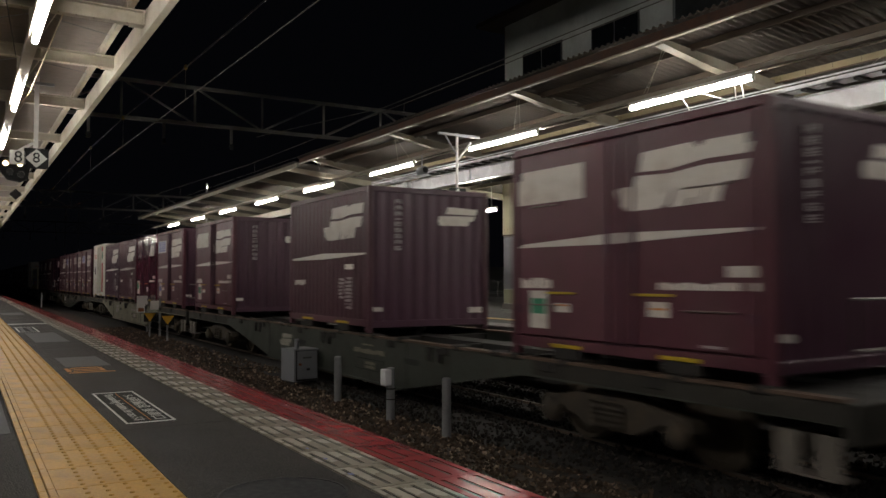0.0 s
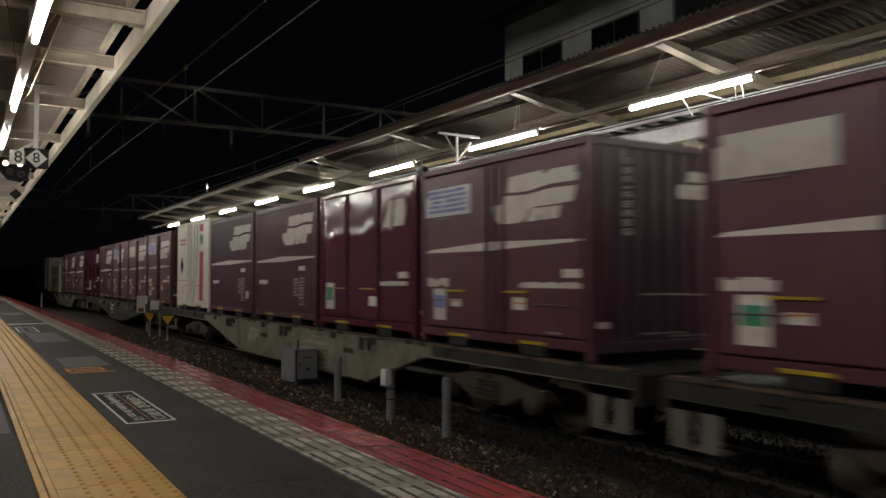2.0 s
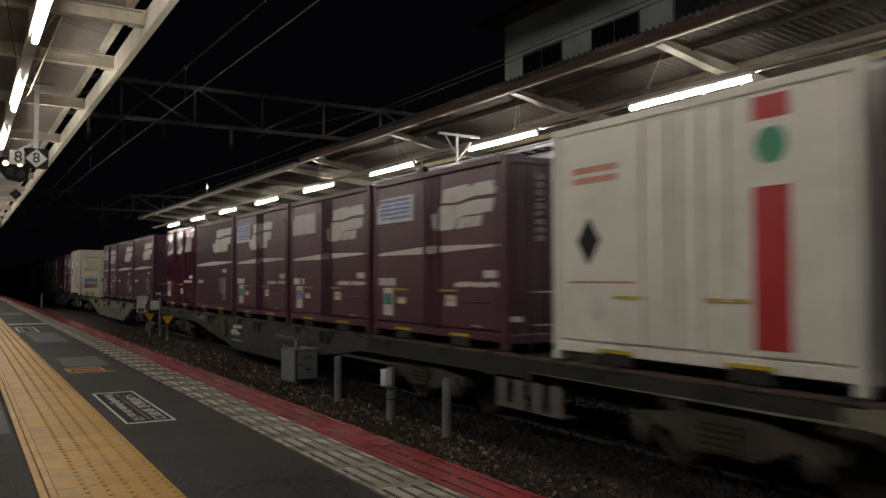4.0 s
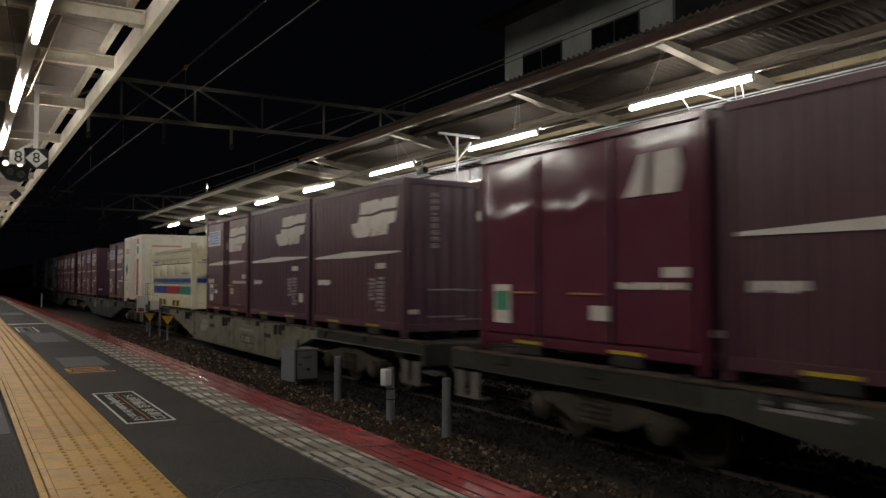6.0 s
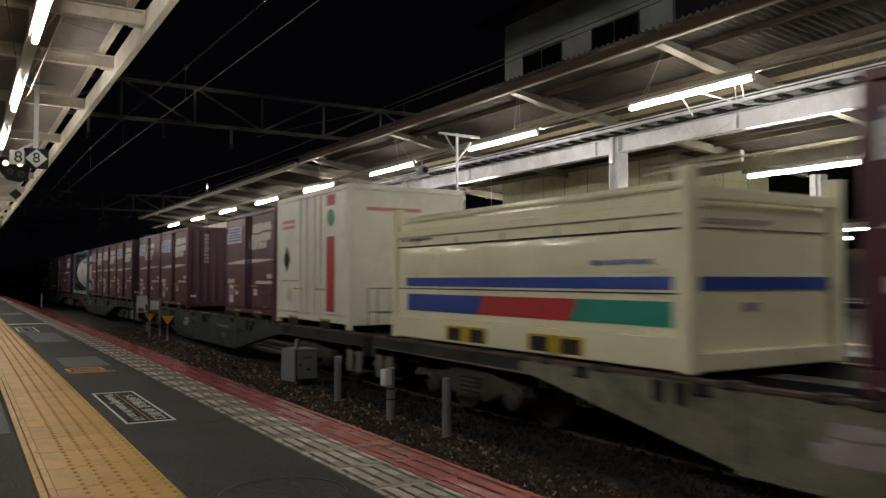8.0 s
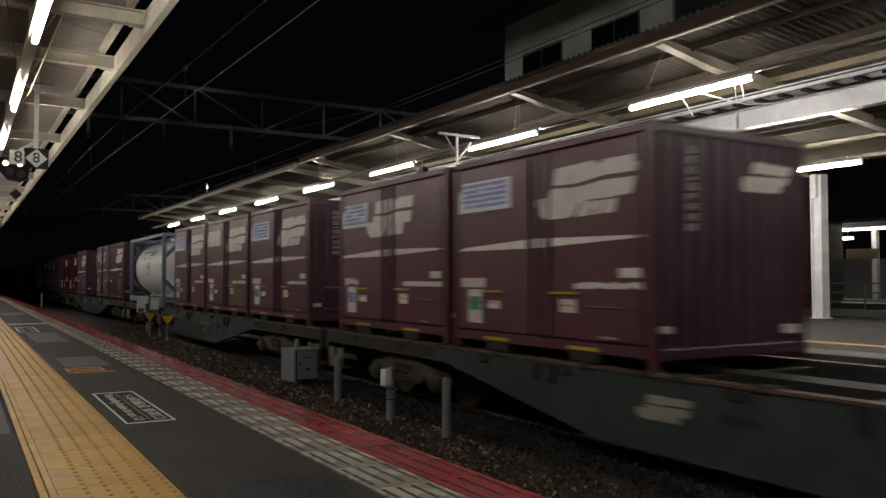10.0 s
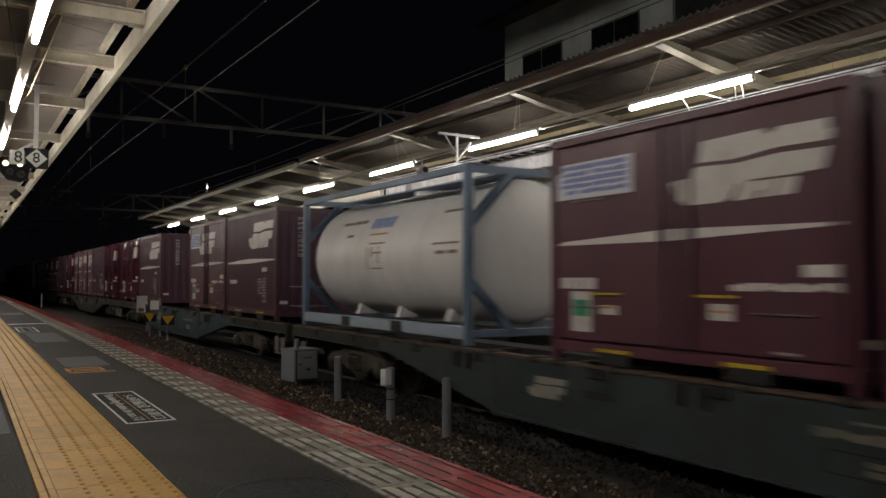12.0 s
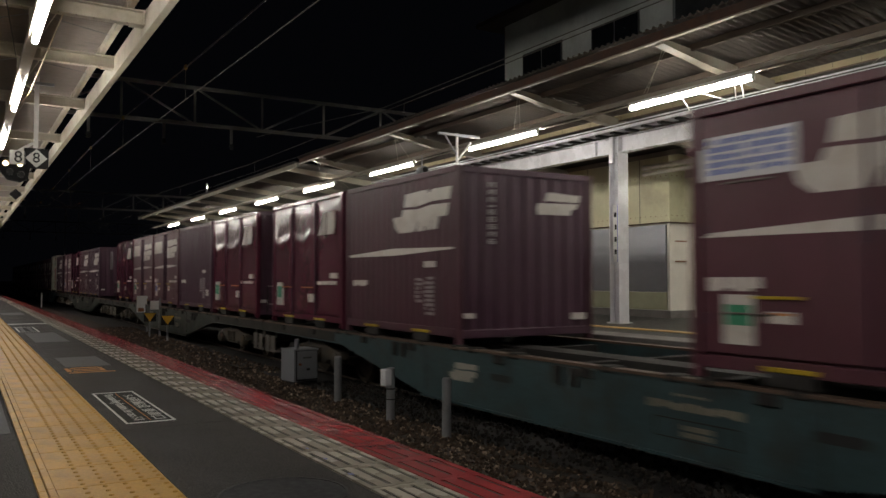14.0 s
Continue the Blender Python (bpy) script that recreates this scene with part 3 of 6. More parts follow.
def far_canopy():
    c = thing("far_canopy", "old corrugated platform canopy with cream painted rafters", "canopy", kind="structure")
    part("roof_sheet", corrugated(EAVE_X - 0.1, COL_X, EAVE_Z + 0.11, COL_Z + 0.22, Y0, CAN_END, 0.135, 0.032), roof_sheet, c, "dusty corrugated roof sheet", True)
    part("roof_sheet", corrugated(COL_X, BACK_X, COL_Z + 0.22, BACK_Z, Y0, CAN_END, 0.135, 0.032), roof_sheet, c, "dusty corrugated roof sheet", True)
    part("eave_board", Geo().box(EAVE_X - 0.04, Y0, EAVE_Z - 0.06, EAVE_X, CAN_END, EAVE_Z + 0.075), rust_wood, c, "weathered brown eave board")
    part("eave_angle", Geo().box(EAVE_X - 0.05, Y0, EAVE_Z - 0.082, EAVE_X + 0.02, CAN_END, EAVE_Z - 0.06), purlin_m, c, "dusty eave angle iron")
    def sheet_z(x):
        return EAVE_Z + 0.085 - (x - EAVE_X) * 0.114 if x < COL_X else COL_Z + 0.195 - (x - COL_X) * 0.0983
    for x, h, w, m_ in ((9.25, 0.095, 0.03, purlin_wood), (10.3, 0.095, 0.02, purlin_wood), (11.2, 0.10, 0.02, purlin_yellow),
                        (12.95, 0.19, 0.03, purlin_grey), (14.0, 0.11, 0.03, purlin_m), (15.3, 0.11, 0.03, purlin_m), (16.6, 0.11, 0.03, purlin_m)):
        part("purlin", Geo().box(x - w, Y0, sheet_z(x) - 0.036 - h, x + w, CAN_END, sheet_z(x) - 0.036), m_, c)
    rf = Geo().prism([(EAVE_X, 4.565), (EAVE_X, 4.645), (COL_X, 4.32), (COL_X, 4.155), (9.7, 4.36)], "y", -0.05, 0.05)
    rf.prism([(EAVE_X + 0.02, 4.548), (9.7, 4.345), (COL_X, 4.14), (COL_X, 4.155), (9.7, 4.36), (EAVE_X, 4.565)], "y", -0.085, 0.085)
    me = rf.mesh("rafter", cream_old)
    rf2 = Geo().prism([(COL_X, 4.155), (COL_X, 4.32), (17.3, 3.74), (17.3, 3.60), (15.1, 3.79)], "y", -0.05, 0.05)
    rf2.prism([(COL_X, 4.14), (COL_X, 4.155), (15.1, 3.79), (17.3, 3.60), (17.3, 3.585), (15.1, 3.775)], "y", -0.085, 0.085)
    me2 = rf2.mesh("rafter", cream_old)
    clip = Geo().box(-0.05, -0.03, 0.0, 0.05, 0.03, 0.11).mesh("purlin_cleat", cream_old)
    lamp_beam = Geo().box(9.345, Y0, 4.045, 9.405, CAN_END, 4.11)
    part("lamp_beam", lamp_beam, cream_old, c, "beige channel that carries the lamps")
    for y in RAFTERS:
        for m_ in (me, me2):
            o = new("rafter", m_)
            o.parent, o.location = c, (0, y, 0)
        for x in (9.33, 10.37):
            o = new("purlin_cleat", clip)
            o.parent, o.location = c, (x, y + 0.05, sheet_z(x) - 0.148)
        part("tie_rod", Geo().tube((8.75, y + 0.05, 4.53), (9.36, y + 1.0, 4.08), 0.005, 5), cream_old, c)
        part("tie_rod", Geo().tube((8.75, y, 4.50), (11.4, y + 3.5, 4.22), 0.004, 5), purlin_m, c)
    z = sheet_z(11.2) - 0.136
    jn = Geo()
    for k in range(72):
        jn.box(11.177, -10 + k * 0.45, z + 0.002, 11.18, -9.996 + k * 0.45, z + 0.1)
    tagged(part("board_joints", jn, joint_dark, c), kind="stuff")
    part("board_edge", Geo().box(11.17, Y0, z - 0.014, 11.23, CAN_END, z - 0.001), rust_wood, c, "dark lower edge of the boards")
    g = Geo()
    g.box(COL_X - 0.10, Y0, 3.725, COL_X + 0.10, CAN_END, 3.745).box(COL_X - 0.02, Y0, 3.745, COL_X + 0.02, CAN_END, 4.04).box(COL_X - 0.10, Y0, 4.04, COL_X + 0.10, CAN_END, 4.06)
    part("girder", g, grey_paint, c, "pale grey steel girder")
    stf = Geo().box(-0.095, -0.006, 3.745, -0.02, 0.006, 4.04).mesh("web_stiffener", grey_paint)
    for y in RAFTERS:
        o = new("web_stiffener", stf)
        o.parent, o.location = c, (COL_X, y + 0.9, 0)
    ib = Geo().box(14.44, Y0, 3.50, 14.46, 12.9, 3.76).box(14.38, Y0, 3.755, 14.52, 12.9, 3.77)
    part("inner_beam", ib, cream_old, c, "dusty pale beam over the inner lamps")
    part("inner_cable", Geo().path([(14.36, y, 3.80 - 0.05 * abs(math.sin(y * 2.4))) for y in np.arange(2, 12.6, 0.22).tolist()], 0.008, 4), black_m, c, "looped black cable")
    tr = Geo().box(10.95, Y0, 4.065, 11.25, CAN_END, 4.078).box(10.95, Y0, 4.065, 10.965, CAN_END, 4.13).box(11.235, Y0, 4.065, 11.25, CAN_END, 4.13)
    tr.box(10.93, Y0, 4.155, 10.96, CAN_END, 4.175)
    part("cable_tray", tr, grey_paint, c, "pale grey cable tray")
    br = Geo().box(10.955, -0.05, 4.025, 11.24, 0.05, 4.063).mesh("tray_bracket", under_black)
    for k in range(60):
        o = new("tray_bracket", br)
        o.parent, o.location = c, (0, -6 + k * 0.42, 0)
    # pipes behind the columns
    for dx, z, r in ((13.3, 3.68, 0.06), (13.3, 3.535, 0.045)):
        part("pipe", Geo().tube((dx, 10.4, z), (dx, 13.1, z), r, 10), cream_paint, c, "painted drain pipe", True)


far_canopy()


def column(x, y, z, h, w, name="canopy_column"):
    t = thing(name, "pale grey steel column on the far platform", "column", "columns of the far canopy", at=Matrix.Translation((x, y, z)))
    part("flange", Geo().box(-w / 2, -w / 2, 0, w / 2, -w / 2 + 0.02, h), grey_paint, t)
    part("flange", Geo().box(-w / 2, w / 2 - 0.02, 0, w / 2, w / 2, h), grey_paint, t)
    part("web", Geo().box(-0.012, -w / 2, 0, 0.012, w / 2, h), grey_paint, t)
    part("base_plate", Geo().box(-w / 2 - 0.05, -w / 2 - 0.05, 0, w / 2 + 0.05, w / 2 + 0.05, 0.02), grey_paint, t)
    part("bracket", Geo().box(-w / 2 - 0.08, -0.06, h - 0.55, -w / 2, 0.06, h, 0.01), grey_paint, t)
    return t


col = column(11.5, 12.02, R_TOP, 3.80, 0.27)
for y in (-2.2, 20.9):
    copy_thing(col, Matrix.Translation((11.5, y, R_TOP)))
column(16.87, 11.12, R_TOP, 3.30, 0.27)
cs = thing("station_sign", "narrow white column sign with blue edge", "sign", at=Matrix.Translation((11.34, 11.93, 1.5)))
part("plate", Geo().box(-0.02, -0.07, 0.0, 0.0, 0.07, 1.15), sign_white, cs)
part("band", Geo().box(-0.022, -0.07, 0.0, -0.018, -0.05, 1.15), mark_blue, cs)
for k, w in enumerate((0.07, 0.05, 0.06, 0.06)):
    part("writing", Geo().box(-0.024, -0.03, 0.9 - k * 0.25, -0.02, -0.03 + w, 1.0 - k * 0.25), sign_black, cs)


def waiting_room():
    x0, y0, x1, y1 = 14.0, 12.98, 17.6, 19.6
    r = thing("waiting_room", "cream panelled platform building with a steel door", "building", kind="structure")
    part("upper_wall", Geo().prism([(x0, 2.47), (x1, 2.47), (x1, 3.80), (x0, 4.12)], "y", y0, y1), room_cream, r, "cream sheet wall with rivets")
    part("lower_wall", Geo().box(x0 + 0.02, y0 + 0.02, R_TOP, x1 - 0.02, y1 - 0.02, 2.47), room_white, r, "off-white wall")
    part("plinth", Geo().box(x0 - 0.03, y0 - 0.03, R_TOP, 14.78, y1, 0.42), concrete, r)
    part("plinth", Geo().box(16.66, y0 - 0.01, R_TOP, x1 + 0.03, y1, 0.32), concrete, r)
    part("corner_trim", Geo().box(x0 - 0.012, y0 - 0.012, 0.42, x0 + 0.06, y0 + 0.06, 2.47), room_white, r)
    part("flashing", Geo().box(x0 - 0.05, y0 - 0.05, 2.45, x1 + 0.02, y1, 2.475), rust_wood, r)
    for k in range(5):
        part("steel_panel", Geo().box(x0 - 0.015, y0 + 0.1 + k * 1.3, 0.85, x0 + 0.03, y0 + 1.36 + k * 1.3, 2.42, 0.006), silver, r, "brushed steel panel")
        part("lower_panel", Geo().box(x0 - 0.01, y0 + 0.1 + k * 1.3, 0.43, x0 + 0.03, y0 + 1.36 + k * 1.3, 0.84, 0.006), olive, r, "pale olive panel")
    seam = Geo()
    rv = Geo()
    for k in range(1, 7):
        seam.box(x0 - 0.004, y0 + k * 0.93, 2.48, x0, y0 + k * 0.93 + 0.012, 4.1)
    for k in range(1, 4):
        seam.box(x0 + k * 0.93, y0 - 0.004, 2.48, x0 + k * 0.93 + 0.012, y0, 3.72)
    for z in (2.62, 3.55):
        for k in range(40):
            rv.box(x0 - 0.006, y0 + 0.08 + k * 0.165, z, x0, y0 + 0.10 + k * 0.165, z + 0.02)
        for k in range(21):
            rv.box(x0 + 0.08 + k * 0.165, y0 - 0.006, z, x0 + 0.10 + k * 0.165, y0, z + 0.02)
    part("seam", seam, joint_dark, r)
    part("rivets", rv, rust_m, r)
    d = part("door", Geo().box(14.82, y0 - 0.01, R_TOP + 0.01, 16.55, y0 + 0.03, 2.36, 0.006), room_white, r, "off-white double height steel door")
    part("door_frame", Geo().box(14.76, y0 - 0.03, R_TOP + 0.01, 14.82, y0 + 0.02, 2.42), room_white, d)
    part("door_frame", Geo().box(16.55, y0 - 0.03, R_TOP + 0.01, 16.63, y0 + 0.02, 2.42), room_white, d)
    part("door_frame", Geo().box(14.76, y0 - 0.03, 2.36, 16.63, y0 + 0.02, 2.42), joint_dark, d)
    part("rail_joint", Geo().box(14.83, y0 - 0.014, 1.19, 16.54, y0 - 0.008, 1.205), joint_dark, d)
    part("notice", Geo().box(15.28, y0 - 0.016, 1.68, 15.78, y0 - 0.008, 2.08), sign_white, d, "white paper notice")
    part("notice", Geo().box(15.42, y0 - 0.016, 1.22, 15.62, y0 - 0.008, 1.42), sign_white, d, "small white notice")
    part("knob", Geo().tube((14.93, y0 - 0.05, 0.85), (14.93, y0, 0.85), 0.03, 8), frame_dark, d)
    for z in (2.02, 1.55):
        part("hook_bar", Geo().box(14.2, y0 - 0.02, z, 14.55, y0 + 0.02, z + 0.025), rust_m, r)
    p = part("wall_phone", Geo().box(16.85, y0 - 0.12, 1.25, 17.0, y0 + 0.02, 1.75, 0.02), cabinet_grey, r, "grey wall box")
    part("socket_box", Geo().box(16.42, y0 - 0.06, 0.45, 16.52, y0 + 0.02, 0.65), cabinet_grey, r)


waiting_room()


def fence():
    f = thing("platform_fence", "low grey metal fence behind the far platform", "fence")
    for k in range(40):
        part("post", Geo().box(18.6, -6 + k * 0.9, R_TOP, 18.64, -5.96 + k * 0.9, 1.05), fence_m, f)
    for z in (0.6, 0.8, 1.03):
        part("rail", Geo().box(18.59, -6, z, 18.65, 30, z + 0.04), fence_m, f)
    for k in range(12):
        b = part("kerb_block", Geo().box(18.3, -6 + k * 3, R_TOP, 18.5, -3.1 + k * 3, 0.42, 0.01), fence_m, f)


fence()


# ---- second, farther stretch of the far canopy ----
def far_stretch():
    c = thing("distant_canopy", "dim corrugated canopy farther along the far platform", "canopy", kind="structure")
    part("roof_sheet", corrugated(EAVE_X - 0.1, 12.5, EAVE_Z + 0.02, COL_Z + 0.1, CAN_END + 0.3, 47.5, 0.2, 0.025), roof_dark, c)
    part("lamp_beam", Geo().box(9.30, CAN_END + 0.3, 4.045, 9.45, 47.5, 4.12), cream_paint, c)
    part("girder", Geo().box(11.4, CAN_END + 0.3, 3.8, 11.55, 47.5, 4.05), cream_paint, c)
    part("eave_board", Geo().box(EAVE_X - 0.04, CAN_END + 0.3, EAVE_Z - 0.15, EAVE_X, 47.5, EAVE_Z - 0.02), cream_old, c)
    for k in range(9):
        y = CAN_END + 1.2 + k * 2.9
        part("rafter", Geo().prism([(EAVE_X, EAVE_Z - 0.14), (EAVE_X, EAVE_Z), (12.5, COL_Z + 0.06), (12.5, COL_Z - 0.15)], "y", y - 0.05, y + 0.05), cream_old, c)


far_stretch()


def lamp_cords():
    c = thing("lamp_cord", "white loose cables hanging under the lamp", "cable")
    part("cord", Geo().path([(9.40, 8.45, 3.93), (9.5, 8.42, 3.80), (9.62, 8.42, 3.66)], 0.011, 5), sign_white, c)
    part("cord", Geo().path([(9.40, 8.1, 3.93), (9.6, 7.9, 3.84), (10.1, 7.8, 3.78), (10.9, 7.8, 3.9)], 0.011, 5), sign_white, c)
    part("cord", Geo().path([(9.38, 7.35, 3.93), (9.4, 7.33, 3.8), (9.42, 7.33, 3.70)], 0.014, 5), sign_white, c)
    part("cord", Geo().path([(9.38, 7.45, 3.93), (9.4, 7.45, 3.75), (9.42, 7.44, 3.64)], 0.007, 5), sign_white, c)
    l = thing("cable_loop", "white cable looped round the grey girder", "cable")
    part("loop", Geo().path([(11.38, 8.9, 4.05), (11.36, 9.1, 3.86), (11.38, 9.5, 3.76), (11.36, 10.0, 3.8), (11.36, 10.2, 4.0)], 0.012, 5), sign_white, l)
    p = thing("conduit", "thin grey conduit and clips along the canopy", "conduit")
    part("pipe", Geo().path([(9.55, y, 4.06 + 0.02 * math.sin(y)) for y in np.arange(-8, 22, 1.5).tolist()], 0.012, 5), cream_paint, p)


lamp_cords()


def distant_platform():
    d = thing("distant_platform", "dim far platform with a white lit canopy edge", "platform", kind="structure")
    part("slab", Geo().box(27, -20, -0.93, 34, 60, 0.3), fence_m, d)
    part("canopy", Geo().box(29.8, -20, 3.35, 35, 30, 3.5), roof_sheet, d)
    part("fascia", Geo().box(29.7, -20, 3.16, 29.8, 30, 3.36), sign_white, d, "white canopy edge")
    for y in (-3, 4, 11, 18, 25):
        part("column", Geo().box(31, y, 0.3, 31.2, y + 0.2, 3.35), gantry_m, d)
    part("notice", Geo().box(30.4, 17.6, 1.95, 30.45, 18.9, 2.35), sign_dull, d, "dull yellow sign board")
    l = tube_lamp(30.3, 16.9, 3.12, 2.3, "lamps of the distant platform", tube_m, 0.4)
    for x, y, z in ((30.3, 9.0, 3.12), (30.3, 24.0, 3.12), (33.6, 20.5, 2.95)):
        copy_thing(l, Matrix.Translation((x, y, z)))
    w = solid("wall_far", Geo().box(40, -60, -0.93, 40.4, 120, 2.2), fence_m, "plain dark boundary wall", "wall", kind="structure")


distant_platform()


# ---- near canopy ----
def bolt_row(y, x):
    g = Geo()
    for k in range(9):
        g.box(x - 0.35 - k * 0.22, y - 0.075, 4.757, x - 0.33 - k * 0.22, y - 0.055, 4.765)
    return g


def near_canopy():
    c = thing("near_canopy", "pale steel platform canopy with beams and grey roof boards", "canopy", kind="structure")
    X = 2.28
    g = Geo().box(X - 0.10, Y0, 4.67, X - 0.07, 75, 4.95).box(X - 0.10, Y0, 4.65, X, 75, 4.67).box(X - 0.10, Y0, 4.95, X, 75, 4.97)
    part("fascia", g, cream_paint, c, "cream painted channel fascia")
    part("gutter", Geo().box(X, Y0, 4.75, X + 0.03, 75, 4.99), cream_paint, c)
    part("roof_sheet", corrugated(-5.5, 2.04, 5.17, 5.13, Y0, 75, 0.105, 0.022), roof_left, c, "grey ribbed roof underside")
    for x in (1.99, 0.1, -1.5):
        part("purlin", Geo().box(x - 0.04, Y0, 4.99, x + 0.04, 75, 5.11), cream_paint, c)
    part("lamp_channel", Geo().box(0.66, Y0, 4.19, 0.80, 75, 4.29), cream_paint, c)
    for y in (-6, -1.5, 2.9, 6.2, 9.1, 11.85, 14.55, 18.3, 23.1, 28, 32, 37, 42, 47, 52, 57, 62, 67, 72):
        g = Geo().box(-5.5, y - 0.07, 4.765, X - 0.10, y + 0.07, 4.78).box(-5.5, y - 0.012, 4.78, X - 0.10, y + 0.012, 4.95).box(-5.5, y - 0.09, 4.95, X - 0.10, y + 0.09, 4.97)
        part("beam", g, cream_paint, c)
        part("hanger", Geo().box(0.71, y - 0.02, 4.29, 0.75, y + 0.02, 4.77), cream_paint, c)
        part("brace_rod", Geo().tube((1.6, y, 4.98), (-0.5, y + 2.4, 4.98), 0.01, 5), galv, c)
        part("stay_rod", Geo().tube((1.05, y, 4.77), (0.73, y + 0.6, 4.28), 0.008, 5), cream_paint, c)
        if y > 4:
            part("gusset", Geo().box(X - 0.30, y - 0.10, 4.755, X - 0.11, y + 0.10, 4.765), cream_paint, c)
            part("end_plate", Geo().box(X - 0.13, y - 0.085, 4.78, X - 0.115, y + 0.085, 4.95), cream_paint, c)
            part("bolts", bolt_row(y, X), cream_old, c)
            part("cross_rod", Geo().tube((-0.6, y + 0.1, 4.96), (1.92, y + 1.5, 5.0), 0.008, 5), gantry_m, c)
            part("purlin_cleat", Geo().box(1.93, y - 0.05, 4.97, 1.95, y + 0.05, 5.10), cream_paint, c)
    part("slack_cable", Geo().path([(1.12, 11.85, 4.76), (1.06, 12.9, 4.60), (1.0, 14.0, 4.47), (0.95, 15.2, 4.36), (0.86, 16.3, 4.30)], 0.011, 5), rope_m, c, "pale slack cable")
    part("slack_cable", Geo().path([(0.2, 9.2, 4.75), (0.4, 11.0, 4.62), (0.62, 13.0, 4.40)], 0.008, 5), black_m, c, "thin black cable")


near_canopy()


def rear_wall():
    """Plain walls that close the platform behind the camera."""
    solid("wall_rear", Geo().box(-6.2, Y0, -0.03, -6.0, 75, 5.15), concrete, "plain grey platform building wall", "wall", kind="structure")
    solid("roof_rear", Geo().box(-6.2, Y0, 5.15, -5.4, 75, 5.2), roof_left, "plain roof edge", "roof", kind="structure")


rear_wall()


# ---- signs and signal under the near canopy ----
def stop_signs():
    s = thing("signal_hanger", "white steel hanger with departure signal lamps under the canopy", "signal", at=Matrix.Translation((1.18, 17.0, 0)))
    part("pole", Geo().box(-0.04, -0.03, 3.30, 0.04, 0.03, 5.16), sign_white, s, "white square pole")
    part("arm", Geo().tube((-0.05, 0, 3.75), (-0.36, 0, 3.52), 0.03, 6), sign_white, s)
    part("arm", Geo().tube((0, 0, 4.78), (-0.32, 0, 4.92), 0.03, 6), sign_white, s)
    part("top_bar", Geo().box(-0.3, -0.04, 4.88, 0.3, 0.04, 4.93), galv, s)
    bd = part("signal_case", Geo().prism([(-0.66, 3.28), (-0.58, 3.46), (-0.14, 3.46), (-0.08, 3.28), (-0.12, 3.06), (-0.24, 3.0), (-0.46, 3.04)], "y", 0.06, 0.24), signal_case, s, "dark grey signal housing")
    for x, z, lit in ((-0.50, 3.335, True), (-0.26, 3.34, True), (-0.425, 3.18, False), (-0.235, 3.14, False)):
        part("lens", Geo().lathe([(0.0, 0.045), (-0.02, 0.04)], (x, 0.06, z), "y", 14), signal_lit if lit else black_m, bd, "amber lit lens" if lit else "dark lens")
        part("hood", Geo().lathe([(0.0, 0.068), (-0.07, 0.068), (-0.07, 0.055), (0.0, 0.055)], (x, 0.055, z), "y", 14), black_m, bd)
    part("lower_lamp", Geo().lathe([(0.0, 0.11), (-0.08, 0.10)], (-0.32, 0.12, 2.76), "y", 4), signal_case, s)
    a = thing("stop_sign", "white square sign with black 8", "sign", "track number signs", at=Matrix.Translation((0.885, 16.965, 3.45)))
    part("plate", Geo().box(-0.15, -0.01, -0.135, 0.135, 0.01, 0.135, 0.006), sign_white, a)
    letters("numeral", "8", 0.30, sign_black, a, Matrix.Translation((0, -0.013, 0)) @ Matrix.Rotation(radians(90), 4, "X"))
    b = thing("stop_sign", "black board with white diamond and black 8", "sign", "track number signs", at=Matrix.Translation((1.19, 16.965, 3.455)))
    part("board", Geo().box(-0.21, -0.01, -0.2, 0.21, 0.01, 0.19, 0.006), sign_black, b)
    part("diamond", Geo().prism([(-0.19, 0), (0, -0.18), (0.19, 0), (0, 0.18)], "y", -0.014, -0.008), sign_white, b, "white diamond")
    letters("numeral", "8", 0.27, sign_black, b, Matrix.Translation((0, -0.016, 0)) @ Matrix.Rotation(radians(90), 4, "X"))
    # matching diamond on the far canopy
    c = thing("stop_sign", "white diamond sign with black 8 on a hanging pole", "sign", "track number signs", at=Matrix.Translation((8.75, 13.84, 2.83)))
    part("board", Geo().box(-0.20, -0.01, -0.2, 0.20, 0.01, 0.2, 0.006), sign_black, c)
    part("diamond", Geo().prism([(-0.19, 0), (0, -0.19), (0.19, 0), (0, 0.19)], "y", -0.016, -0.008), sign_white, c, "white diamond")
    letters("numeral", "8", 0.24, sign_black, c, Matrix.Translation((0, -0.018, 0)) @ Matrix.Rotation(radians(90), 4, "X"))
    part("pole", Geo().tube((0, 0.03, 0.15), (0, 0.03, 1.34), 0.03, 8), sign_white, c, "white pole")
    part("brace", Geo().tube((0.02, 0.03, 0.78), (0.34, 0.03, 1.18), 0.022, 6), sign_white, c)
    part("brace", Geo().tube((-0.02, 0.03, 0.9), (-0.3, 0.03, 1.3), 0.018, 6), galv, c)
    part("top_bar", Geo().box(-0.45, 0.0, 1.28, 0.55, 0.06, 1.33), galv, c)


stop_signs()


def camera_dome():
    c = thing("platform_camera", "small dark round platform camera under the canopy", "camera", at=Matrix.Translation((9.3, 16.3, 3.72)))
    part("case", Geo().lathe([(-0.16, 0.06), (-0.14, 0.10), (0.12, 0.10), (0.16, 0.07)], (0, 0, 0), "y", 14), cabinet_grey, c, smooth=True)
    part("lens", Geo().lathe([(-0.19, 0.05), (-0.16, 0.07)], (0, 0, 0), "y", 14), black_m, c)
    part("bracket", Geo().tube((0, 0, 0.08), (0, 0, 0.36), 0.02, 6), galv, c)


camera_dome()


